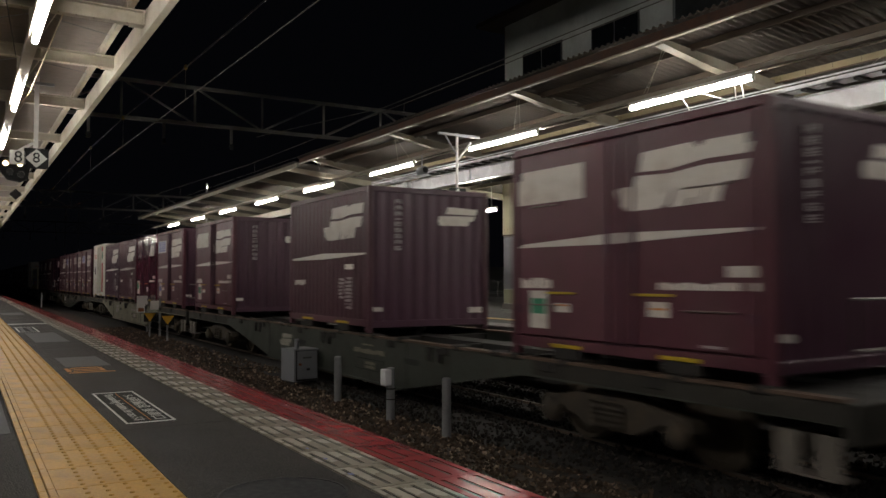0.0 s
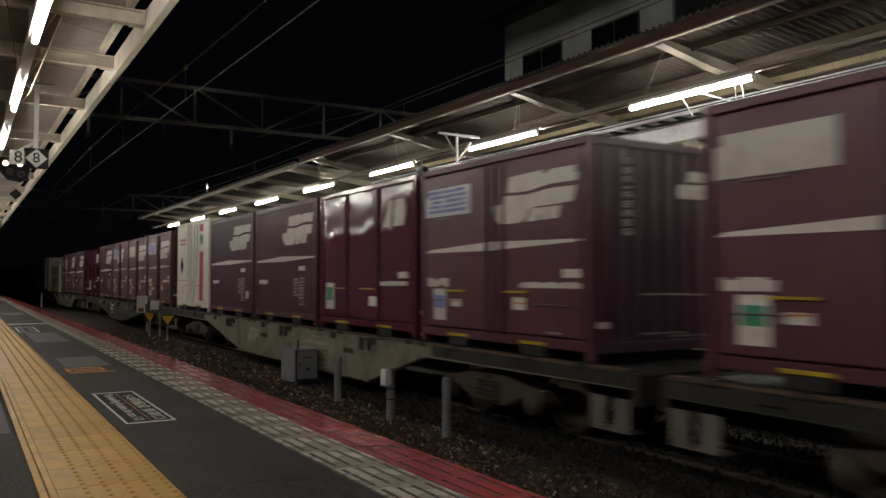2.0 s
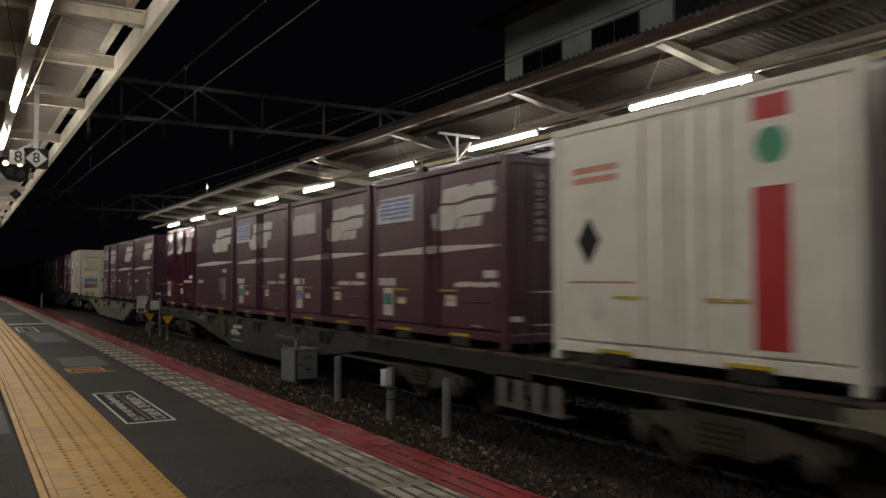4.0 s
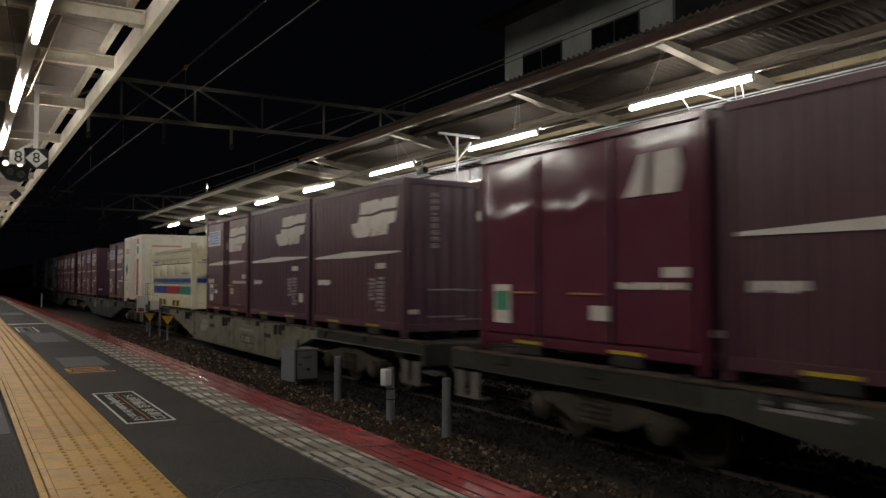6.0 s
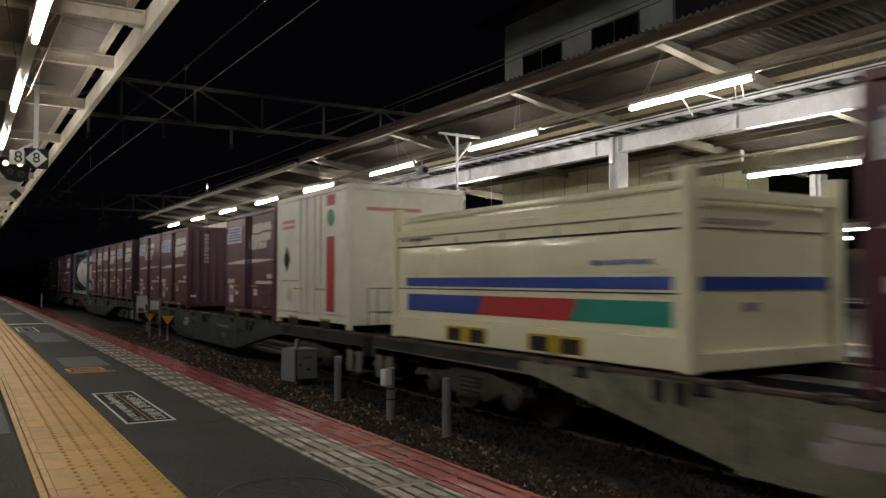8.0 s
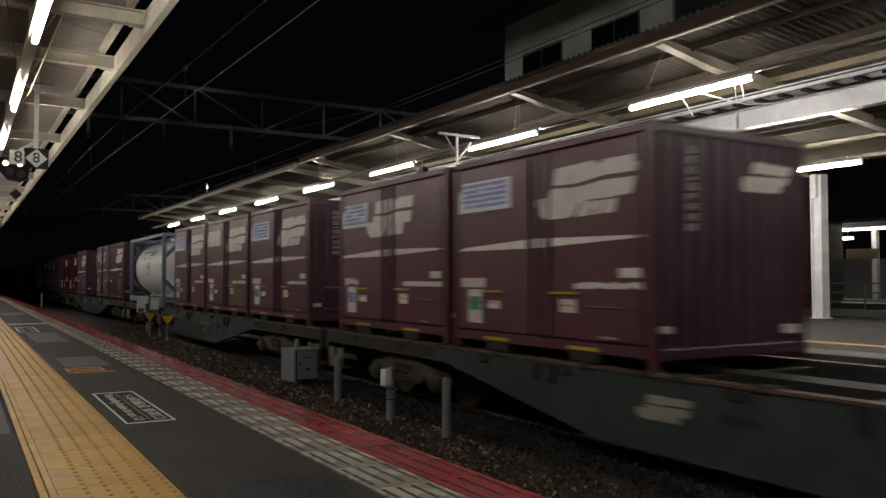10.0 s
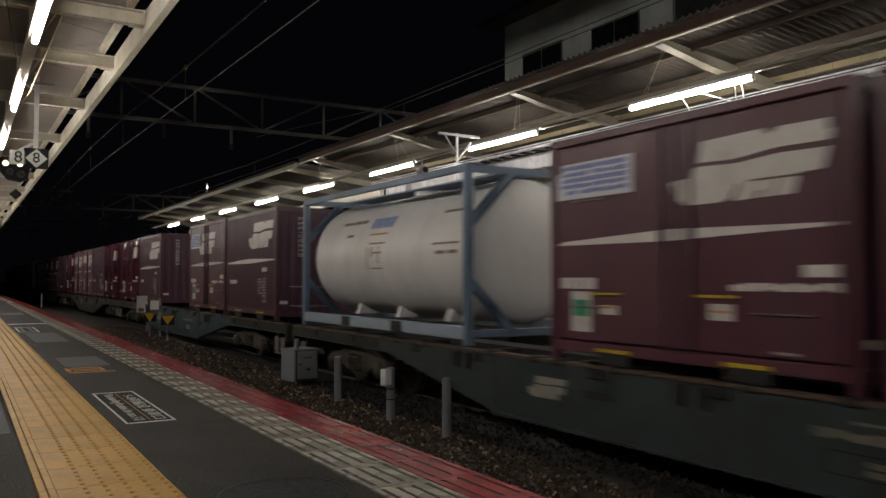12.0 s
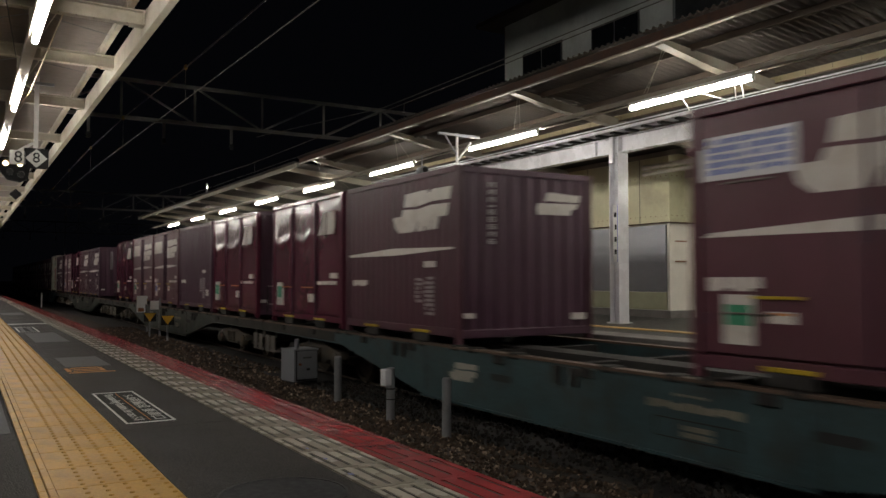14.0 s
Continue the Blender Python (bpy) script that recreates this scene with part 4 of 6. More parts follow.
# ---- overhead line ----
def lattice(name, y, z0, z1, x0, x1, step, label):
    t = thing(name, label, "gantry", "overhead line gantries", at=Matrix.Translation((0, y, 0)))
    for z in (z0, z1):
        part("chord", Geo().box(x0, -0.07, z - 0.07, x1, 0.07, z + 0.07), gantry_m, t)
    n = round((x1 - x0) / step)
    for k in range(n + 1):
        x = x0 + k * step
        part("strut", Geo().box(x - 0.04, -0.04, z0, x + 0.04, 0.04, z1), gantry_m, t)
        if k < n:
            a, b = ((x, 0, z1), (x + step, 0, z0)) if k % 4 < 2 else ((x, 0, z0), (x + step, 0, z1))
            part("diagonal", Geo().tube(a, b, 0.045, 5), gantry_m, t)
    for x in (x0, x1):
        part("mast", Geo().box(x - 0.17, -0.17, -0.9, x + 0.17, 0.17, z1 + 0.1), gantry_m, t)
    for x in (4.2, 7.085, 9.9):
        part("dropper_arm", Geo().box(x - 0.05, -0.05, z0 - 0.7, x + 0.05, 0.05, z0), gantry_m, t)
        part("insulator", Geo().lathe([(0, 0.05), (0.04, 0.11), (0.08, 0.05), (0.12, 0.11), (0.16, 0.05), (0.2, 0.11), (0.24, 0.05)], (x, 0, z0 - 0.95), "z", 8), black_m, t)
    return t


lattice("gantry", 34.0, 7.70, 9.25, -6.29, 28.8, 2.924, "dark steel lattice gantry over the tracks")
lattice("gantry", 70.0, 6.9, 8.2, -7.0, 26.6, 2.4, "distant dark steel lattice gantry")
lattice("gantry", 108.0, 6.9, 8.2, -7.0, 26.6, 2.4, "distant dark steel lattice gantry")


def line(name, x, contact, messenger, ys, label, clamps, r):
    """Contact wire and messenger wire as sagging polylines of (y, z), with droppers."""
    w = thing(name, label, "overhead wire", "overhead wires")
    part("messenger_wire", Geo().path([(x, y, z) for y, z in messenger], r, 5), wire_m, w)
    part("contact_wire", Geo().path([(x, y, z) for y, z in contact], r * 0.65, 5), wire_m, w)
    for y in ys:
        z0, z1 = (float(np.interp(y, [p[0] for p in c], [p[1] for p in c])) for c in (contact, messenger))
        part("dropper", Geo().tube((x, y, z0), (x, y, z1), 0.006, 4), wire_m, w)
        if clamps:
            part("clamp", Geo().lathe([(-0.06, 0.02), (0, 0.05), (0.06, 0.02)], (x, y, z1), "z", 8), insul, w, "amber clamp")


line("overhead_line", 4.2, [(-15, 4.75), (10.3, 5.04), (17.2, 5.13), (29, 5.29), (34, 5.34), (70, 5.4), (150, 5.4)],
     [(-15, 6.2), (0, 5.8), (12.5, 5.74), (18, 5.87), (26, 6.13), (34, 6.24), (40.4, 6.19), (56, 6.0), (70, 6.2), (150, 6.2)],
     [10.0, 18.0, 26.0, 33.2, 40.4, 48, 56], "thin copper contact wire with droppers", True, 0.014)
line("overhead_line", 7.085, [(-15, 4.2), (13, 4.15), (34, 4.25), (150, 4.3)], [(-15, 4.7), (0, 4.5), (9.8, 4.45), (22.5, 4.47), (34, 4.75), (70, 4.8), (150, 4.8)],
     [4, 13.1, 22, 31, 40], "thin copper contact wire over the freight track", False, 0.007)
fw = thing("feeder_cable", "thin cables strung above the tracks", "cable")
part("cable", Geo().path([(11.6, -5, 7.3), (11.4, 10, 6.6), (11.2, 22, 6.5), (11, 34, 7.4)], 0.012, 5), wire_m, fw)
part("cable", Geo().path([(3.0, 18, 7.0), (3.2, 34, 7.6), (3.4, 70, 6.8)], 0.008, 5), wire_m, fw)


def distant_lights():
    for x, y, z, mat, what in ((10.99, 42.0, 5.98, tube_m, "white"), (12.13, 120.0, 10.63, signal_lit, "amber"), (13.82, 120.0, 11.73, red_light, "red")):
        l = thing("mast_lamp", "tiny " + what + " light on a distant mast", "lamp", "distant lights", at=Matrix.Translation((x, y, 0)))
        part("mast", Geo().tube((0, 0.1, -0.9), (0, 0.1, z + 0.2), 0.05, 6), gantry_m, l)
        part("bulb", Geo().lathe([(-0.03, 0.015), (0, 0.035), (0.03, 0.015)], (0, 0, z), "z", 8), mat, l, what + " bulb")


red_light = material("red lamp", (0.6, 0.1, 0.05), 0.4, emit=(1.0, 0.25, 0.12), emit_s=3)
distant_lights()


# ---- house behind the far platform ----
def house():
    h = thing("house", "pale two-storey building with dark sash windows at night", "building")
    x, ya, yb = 20.0, 18.3, 27.8
    part("wall", Geo().box(x, ya, -0.9, x + 9, yb, 12.4), house_wall, h, "pale grey-green wall")
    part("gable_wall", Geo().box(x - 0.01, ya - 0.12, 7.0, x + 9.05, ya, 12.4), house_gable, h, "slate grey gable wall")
    # near-black colour stands in for the unlit open space below the gable
    part("lower_gable", Geo().box(x - 0.01, ya - 0.12, -0.9, x + 9.05, ya, 7.0), house_night, h, "lower gable coloured as unlit night")
    part("roof", Geo().prism([(x - 0.9, 12.1), (x - 0.9, 12.3), (x + 4.5, 14.6), (x + 10, 12.3), (x + 10, 12.1)], "y", ya - 0.8, yb + 0.9), house_dark, h, "dark tiled roof")
    for a, b, z0, z1 in ((23.95, 26.5, 8.9, 10.55), (19.8, 22.25, 8.9, 10.5)):
        w = part("window", Geo().box(x - 0.03, a, z0, x + 0.06, b, z1), frame_dark, h, "dark sash window")
        part("pane", Geo().box(x - 0.045, a + 0.06, z0 + 0.06, x - 0.03, (a + b) / 2 - 0.03, z1 - 0.06), glass_dark, w)
        part("pane", Geo().box(x - 0.045, (a + b) / 2 + 0.03, z0 + 0.06, x - 0.03, b - 0.06, z1 - 0.06), glass_dark, w)
        part("lintel", Geo().box(x - 0.08, a - 0.1, z1, x, b + 0.1, z1 + 0.08), house_wall, w)


house()


# ---- things in the ballast ----
def trackside():
    p = thing("bollard_post", "grey galvanised pipe post standing in ballast", "post", "posts in the ballast", at=Matrix.Translation((5.12, 8.36, -0.8)))
    part("pipe", Geo().tube((0, 0, 0), (0, 0, 0.72), 0.058, 16), galv, p, smooth=True)
    part("cap", Geo().lathe([(0.72, 0.059), (0.735, 0.045)], (0, 0, 0), "z", 14), galv, p)
    q = copy_thing(p, Matrix.Translation((5.06, 9.73, -0.8)))
    tagged(q, "grey pipe post with a small junction box on top")
    part("junction_box", Geo().box(-0.135, -0.10, 0.50, -0.03, 0.05, 0.72, 0.012), panel_white, q, "pale grey junction box")
    part("strap", Geo().lathe([(0.44, 0.062), (0.46, 0.062)], (0, 0, 0), "z", 12), black_m, q)
    part("strap", Geo().lathe([(0.30, 0.062), (0.315, 0.062)], (0, 0, 0), "z", 12), black_m, q)
    copy_thing(p, Matrix.Translation((5.10, 11.6, -0.8)))
    c = thing("relay_cabinet", "grey steel trackside cabinet with a hinged door", "cabinet", at=Matrix.Translation((5.25, 13.92, -0.8)) @ Matrix.Rotation(radians(8), 4, "Z"))
    part("body", Geo().box(0, 0, 0.06, 0.50, 0.50, 0.63, 0.008), cabinet_grey, c)
    part("lid", Geo().box(-0.008, -0.022, 0.63, 0.508, 0.51, 0.655, 0.006), cabinet_grey, c)
    d = part("door", Geo().box(0.06, -0.018, 0.10, 0.47, 0.0, 0.62, 0.006), cabinet_grey, c)
    part("latch", Geo().tube((0.11, -0.05, 0.38), (0.11, -0.01, 0.38), 0.025, 8), rust_m, d, "reddish latch")
    part("handle", Geo().box(0.25, -0.035, 0.26, 0.31, -0.018, 0.30), black_m, d)
    part("writing", Geo().box(0.17, -0.021, 0.48, 0.36, -0.018, 0.51), frame_dark, d)
    part("door_gap", Geo().box(0.042, -0.006, 0.08, 0.06, -0.001, 0.63), black_m, c)
    part("door_gap", Geo().box(0.045, -0.012, 0.615, 0.49, -0.001, 0.632), black_m, c)
    part("door_gap", Geo().box(0.045, -0.012, 0.075, 0.49, -0.001, 0.10), black_m, c)
    part("door_gap", Geo().box(0.47, -0.006, 0.08, 0.488, -0.001, 0.63), black_m, c)
    part("vent_pipe", Geo().tube((0.12, 0.12, 0.66), (0.12, 0.12, 0.84), 0.045, 12), cabinet_grey, c)
    for x in (0.02, 0.44):
        part("foot", Geo().box(x, 0.02, 0, x + 0.05, 0.48, 0.08), under_black, c)
    for i, (x, y, kind) in enumerate(((5.55, 30.6, "w"), (5.50, 28.2, "w2"), (5.46, 28.0, "y"), (5.52, 25.6, "y"))):
        if kind == "y":
            s = thing("triangle_marker", "yellow triangle on a black board on a short post", "marker", "yellow markers", at=Matrix.Translation((x, y, -0.8)))
            part("post", Geo().box(-0.025, 0, 0, 0.025, 0.04, 0.72), galv, s)
            part("board", Geo().box(-0.2, -0.012, 0.52, 0.2, 0.0, 0.82), sign_black, s)
            part("triangle", Geo().prism([(-0.19, 0.81), (0.19, 0.81), (0, 0.53)], "y", -0.018, -0.012), yellow_sign, s, "yellow triangle")
        else:
            s = thing("white_marker", "plain white trackside board on a post", "marker", "white markers", at=Matrix.Translation((x, y, -0.8)))
            part("post", Geo().box(0.3, 0, 0, 0.36, 0.05, 1.3), galv, s)
            if kind == "w":
                part("board", Geo().box(-0.05, -0.02, 0.74, 0.33, 0.0, 1.34), sign_white, s)
                part("rust_spot", Geo().box(0.0, -0.024, 0.76, 0.2, -0.02, 0.9), rust_m, s)
            else:
                part("board", Geo().box(0.0, -0.02, 0.92, 0.28, 0.0, 1.22), sign_white, s)
    f = thing("white_stake", "thin white stake beside the platform", "stake", at=Matrix.Translation((4.85, 62.0, -0.8)))
    part("stake", Geo().tube((0, 0, 0), (0, 0, 1.0), 0.06, 6, 0.04), sign_white, f)


def old_timbers():
    for x, y, a, l in ((5.05, 6.3, 20, 0.9), (5.35, 5.75, -8, 1.1), (4.85, 5.35, 35, 0.6), (5.25, 17.5, 12, 1.2)):
        t = thing("old_timber", "dark weathered timber lying in the ballast", "timber", "timbers in the ballast", at=Matrix.Translation((x, y, BED)) @ Matrix.Rotation(radians(a), 4, "Z"))
        part("plank", Geo().box(-0.08, -l / 2, -0.01, 0.08, l / 2, 0.03, 0.012), old_wood, t)


old_timbers()
trackside()
tactile()


def stones():
    """Loose ballast, many small angular stones."""
    rng = np.random.default_rng(3)
    base = np.array([(0, 0, 1), (0.9, 0.1, 0.1), (-0.3, 0.85, 0.0), (-0.6, -0.75, 0.15), (0.1, -0.2, -0.8)])
    faces = [(0, 1, 2), (0, 2, 3), (0, 3, 1), (4, 2, 1), (4, 3, 2), (4, 1, 3)]
    out = {False: ([], []), True: ([], [])}
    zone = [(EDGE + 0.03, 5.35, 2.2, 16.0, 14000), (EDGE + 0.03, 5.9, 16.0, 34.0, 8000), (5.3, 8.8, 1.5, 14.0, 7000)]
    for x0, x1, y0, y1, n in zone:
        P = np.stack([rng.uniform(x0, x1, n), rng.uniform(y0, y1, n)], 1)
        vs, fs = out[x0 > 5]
        for x, y in P:
            s = rng.uniform(0.016, 0.042)
            a, b = rng.uniform(0, 6.28, 2)
            ca, sa, cb, sb = math.cos(a), math.sin(a), math.cos(b), math.sin(b)
            M = np.array([(ca, -sa, 0), (sa, ca, 0), (0, 0, 1)]) @ np.array([(1, 0, 0), (0, cb, -sb), (0, sb, cb)])
            v = (base * s * rng.uniform(0.7, 1.3, (5, 3))) @ M.T + (x, y, BED + rng.uniform(0.0, 0.03))
            k = len(vs)
            vs += v.tolist()
            fs += [(i + k, j + k, l + k) for i, j, l in faces]
    for in_track, (vs, fs) in out.items():
        me = bpy.data.meshes.new("ballast_stones")
        me.from_pydata(vs, [], fs)
        me.materials.append(stone_dark if in_track else stone_m)
        tagged(new("ballast_stones", me), "darker ballast stones under the train" if in_track else "loose brown and grey ballast stones", "ballast", kind="stuff")


def island_material(k):
    m = material("stone island", (0.13, 0.10, 0.08), 0.85, var=0.3, scale=8)
    nt = m.node_tree
    g = nt.nodes.new("ShaderNodeNewGeometry")
    r = nt.nodes.new("ShaderNodeValToRGB")
    e = r.color_ramp.elements
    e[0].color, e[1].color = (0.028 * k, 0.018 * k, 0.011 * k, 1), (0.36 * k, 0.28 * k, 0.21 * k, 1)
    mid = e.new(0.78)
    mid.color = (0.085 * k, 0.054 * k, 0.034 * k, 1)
    nt.links.new(g.outputs["Random Per Island"], r.inputs[0])
    nt.links.new(r.outputs[0], nt.nodes["Principled BSDF"].inputs["Base Color"])
    return m


stone_m = island_material(1.0)
stone_dark = island_material(0.15)
stones()

# ---- the freight train ----
W2, LEN, HGT = 1.225, 3.715, 2.5       # half width, length and height of a 12-foot container
DECK = RAIL + 1.0


def bars_v(x, y0, y1, z0, z1, n, t=0.003):
    """A column of plain bars that stands for small writing on the side facing -X."""
    g = Geo()
    h = (z1 - z0) / n
    for k in range(n):
        g.box(x - t, y0, z0 + k * h, x, y1, z0 + (k + 0.62) * h)
    return g


def scribble(name, x, y0, y1, z0, z1, rows, mat, parent, label, seed=1, t=0.004, pitch=0.07):
    """Rows of small blocks of uneven size that stand for writing that cannot be read."""
    rng = random.Random(seed)
    g = Geo()
    h = (z1 - z0) / rows
    for k in range(rows):
        y = y0
        za, zb = z0 + k * h, z0 + (k + 0.72) * h
        while y < y1 - 0.02:
            w = min(pitch * rng.uniform(0.5, 1.1), y1 - y)
            if rng.random() > 0.08:
                g.box(x - t, y, za if rng.random() > 0.15 else za + 0.15 * h, x, y + w, zb if rng.random() > 0.2 else zb - 0.15 * h)
            y += w + pitch * 0.14
    return tagged(part(name, g, mat, parent, label), kind="stuff")


def bowed(x, y0, y1, z0, z1, bulge, n=16, m=64, crease=0.0145, dome=0.0):
    """A panel of sheet steel that bulges a little towards -X and has a soft swage at two thirds of its height."""
    vs = []
    for i in range(n + 1):
        for j in range(m + 1):
            u, v = 2 * i / n - 1, 2 * j / m - 1
            y, z = y0 + (y1 - y0) * i / n, z0 + (z1 - z0) * j / m
            zc = 1.70 + 0.05 * math.sin(5.5 * y) + 0.03 * math.sin(13 * y)
            swage = crease * (1 + 0.2 * math.sin(4.2 * y + 1)) * math.exp(-((z - zc) / 0.105) ** 2)
            vs.append((x - (bulge * (1 - v ** 4) + swage) * (1 - u ** 6) - dome * (1 - u * u) * (1 - v * v), y, z))
    q = m + 1
    fs = [(i * q + j, i * q + j + 1, (i + 1) * q + j + 1, (i + 1) * q + j) for i in range(n) for j in range(m)]
    k = len(vs)
    vs += [(x + 0.03, y, z) for y, z in ((y0, z0), (y0, z1), (y1, z1), (y1, z0))]
    rim = [i * q for i in range(n + 1)], [n * q + j for j in range(q)], [i * q + m for i in range(n, -1, -1)], [j for j in range(m, -1, -1)]
    fs += [tuple(rim[0]) + (k + 3, k), tuple(rim[1]) + (k + 2, k + 3), tuple(rim[2]) + (k + 1, k + 2), tuple(rim[3]) + (k, k + 1), (k, k + 1, k + 2, k + 3)]
    return Geo().add(vs, fs)


def logo(x, y0, y1, z0, z1, t=0.004):
    """Two slanted white shapes parted by a thin slash, with a rounded foot, on a side facing -X; y falls to the right."""
    w, h = y1 - y0, z1 - z0
    def pt(u, v):  # u to the right, v up
        return (y1 - u * w, z0 + v * h)
    g = Geo()
    g.prism([pt(0.20, 0.65), pt(0.225, 0.97), pt(0.60, 1.0), pt(0.65, 0.90), pt(0.70, 0.99), pt(1.0, 0.98), pt(0.968, 0.69), pt(0.69, 0.70), pt(0.43, 0.62)], "x", x - t, x)
    g.prism([pt(0.18, 0.59), pt(0.45, 0.555), pt(0.69, 0.615), pt(0.963, 0.60), pt(0.93, 0.31), pt(0.81, 0.31), pt(0.775, 0.02), pt(0.67, 0.02), pt(0.70, 0.24), pt(0.685, 0.24), pt(0.65, 0.02),
             pt(0.585, 0.01), pt(0.60, 0.12), pt(0.575, 0.12), pt(0.55, 0.01), pt(0.435, 0.0), pt(0.47, 0.26), pt(0.452, 0.26), pt(0.41, 0.06), pt(0.35, 0.0), pt(0.115, 0.0), pt(0.03, 0.15), pt(0.0, 0.38), pt(0.02, 0.42), pt(0.15, 0.42)], "x", x - t, x)
    return g


def end_logo(y, x0, x1, z0, z1, t=0.004):
    w, h = x1 - x0, z1 - z0
    g = Geo()
    g.prism([(x0 + 0.20 * w, z0 + 0.62 * h), (x0 + 0.25 * w, z1), (x0 + 1.0 * w, z0 + 0.92 * h), (x0 + 0.96 * w, z0 + 0.60 * h)], "y", y - t, y)
    g.prism([(x0 + 0.04 * w, z0), (x0, z0 + 0.25 * h), (x0 + 0.04 * w, z0 + 0.5 * h), (x0 + 0.95 * w, z0 + 0.55 * h), (x0 + 0.9 * w, z0 + 0.3 * h), (x0 + 0.8 * w, z0 + 0.28 * h), (x0 + 0.76 * w, z0 + 0.02 * h)], "y", y - t, y)
    return g


def wave(a0, a1, n, base, out):
    """Outline of one trapezoid-corrugated sheet, (along, across)."""
    p = (a1 - a0) / n
    pts = [(a0, base)]
    for k in range(n):
        a = a0 + k * p
        pts += [(a + 0.15 * p, base), (a + 0.30 * p, out), (a + 0.70 * p, out), (a + 0.85 * p, base)]
    return pts + [(a1, base)]


def sheet(pts, z0, z1, swap, thick):
    """A thin closed sheet from an outline; swap puts the run along x."""
    def at(p, d, z):
        return (p[0], p[1] + d, z) if swap else (p[1] + d, p[0], z)
    n = len(pts)
    vs = [at(p, 0, z) for z in (z0, z1) for p in pts] + [at(p, thick, z) for z in (z0, z1) for p in pts]
    fs = []
    for i in range(n - 1):
        fs += [(i, i + 1, n + i + 1, n + i), (2 * n + i, 3 * n + i, 3 * n + i + 1, 2 * n + i + 1), (i, 2 * n + i, 2 * n + i + 1, i + 1), (n + i, n + i + 1, 3 * n + i + 1, 3 * n + i)]
    fs += [(0, n, 3 * n, 2 * n), (n - 1, 3 * n - 1, 4 * n - 1, 2 * n - 1)]
    return Geo().add(vs, fs)


def ribs(x, y0, y1, z0, z1, n, depth, side=-1):
    return sheet(wave(y0, y1, n, x + side * 0.004, x + side * depth), z0, z1, False, -side * 0.003)


def end_ribs(y, x0, x1, z0, z1, n, depth, side=-1):
    return sheet(wave(x0, x1, n, y + side * 0.004, y + side * depth), z0, z1, True, -side * 0.003)


def shell(t, mat, end_mat, length=LEN, height=HGT, ribbed=False, end_depth=0.028):
    """Frame and walls shared by the box containers. Front end at y = 0, side that faces the platform at x = -W2."""
    L = length
    body = Geo().box(-W2 + 0.045, 0.045, 0.14, W2 - 0.045, L - 0.045, height - 0.03)
    part("body", body, mat, t)
    post = Geo().box(-0.05, -0.05, 0.0, 0.05, 0.05, height, 0.012).mesh("corner_post", mat)
    for x in (-W2 + 0.05, W2 - 0.05):
        for y in (0.05, L - 0.05):
            o = new("corner_post", post)
            o.parent, o.location = t, (x, y, 0)
    for x in (-W2, W2 - 0.07):
        part("top_rail", Geo().box(x, 0.1, height - 0.09, x + 0.07, L - 0.1, height - 0.003, 0.01), mat, t)
        part("bottom_rail", Geo().box(x, 0.1, 0.10, x + 0.07, L - 0.1, 0.22, 0.01), mat, t)
    for y in (0.0, L - 0.07):
        part("end_rail", Geo().box(-W2 + 0.1, y, height - 0.10, W2 - 0.1, y + 0.07, height - 0.005, 0.01), end_mat, t)
        part("end_rail", Geo().box(-W2 + 0.1, y, 0.08, W2 - 0.1, y + 0.07, 0.20, 0.01), end_mat, t)
    part("end_wall", end_ribs(0.045, -W2 + 0.1, W2 - 0.1, 0.2, height - 0.1, 9, end_depth), end_mat, t)
    part("end_wall", end_ribs(L - 0.045, -W2 + 0.1, W2 - 0.1, 0.2, height - 0.1, 9, end_depth, 1), end_mat, t)
    part("roof", Geo().box(-W2 + 0.02, 0.02, height - 0.03, W2 - 0.02, L - 0.02, height, 0.008), mat, t, "dull roof sheet")
    if ribbed:
        part("side_wall", ribs(-W2 + 0.045, 0.11, L - 0.11, 0.22, height - 0.09, 18, 0.034), mat, t, "ribbed side wall")
    part("side_wall", ribs(W2 - 0.045, 0.11, L - 0.11, 0.22, height - 0.09, 18, 0.034, 1), mat, t, "ribbed side wall")


def pockets(t, ys=(1.03, 2.68), w=0.46):
    for y in ys:
        p = part("fork_pocket", Geo().box(-W2 - 0.006, y - w / 2, 0.0, -W2 + 0.3, y + w / 2, 0.13, 0.006), under_black, t, "black fork pocket")
        part("pocket_rim", Geo().box(-W2 - 0.02, y - w / 2 - 0.02, 0.125, -W2 + 0.02, y + w / 2 + 0.02, 0.165, 0.005), fork_yellow, p, "yellow rim")


def end_marks(t, seed):
    random.seed(seed)
    g = Geo()
    z = 2.28
    for k in range(9):
        h = 0.075
        if k == 3:
            g.box(-0.70, -0.004, z - 0.03, -0.60, 0.018, z - 0.01)
            z -= 0.07
            continue
        for d in (0.0, 0.028, 0.056)[: random.choice((2, 3, 3))]:
            g.box(-0.71, -0.004, z - d - 0.013, -0.59, 0.018, z - d)
        g.box(-0.71, -0.004, z - 0.07, -0.69, 0.018, z)
        if random.random() < 0.6:
            g.box(-0.61, -0.004, z - 0.07, -0.59, 0.018, z - random.choice((0.0, 0.03)))
        z -= h + 0.03
    tagged(part("serial_writing", g, serial_white, t, "white stacked bars of writing"), kind="stuff")
    part("end_emblem", end_logo(0.017, 0.15, 1.0, 1.86, 2.2), mark_white, t, "white slanted emblem")
    part("end_plate", Geo().box(0.80, -0.004, 0.30, 1.08, 0.018, 0.40), mark_white, t, "small white plate")
    part("end_plate", Geo().box(-1.12, -0.006, 0.36, -0.95, 0.018, 0.43), mark_white, t, "small white plate")


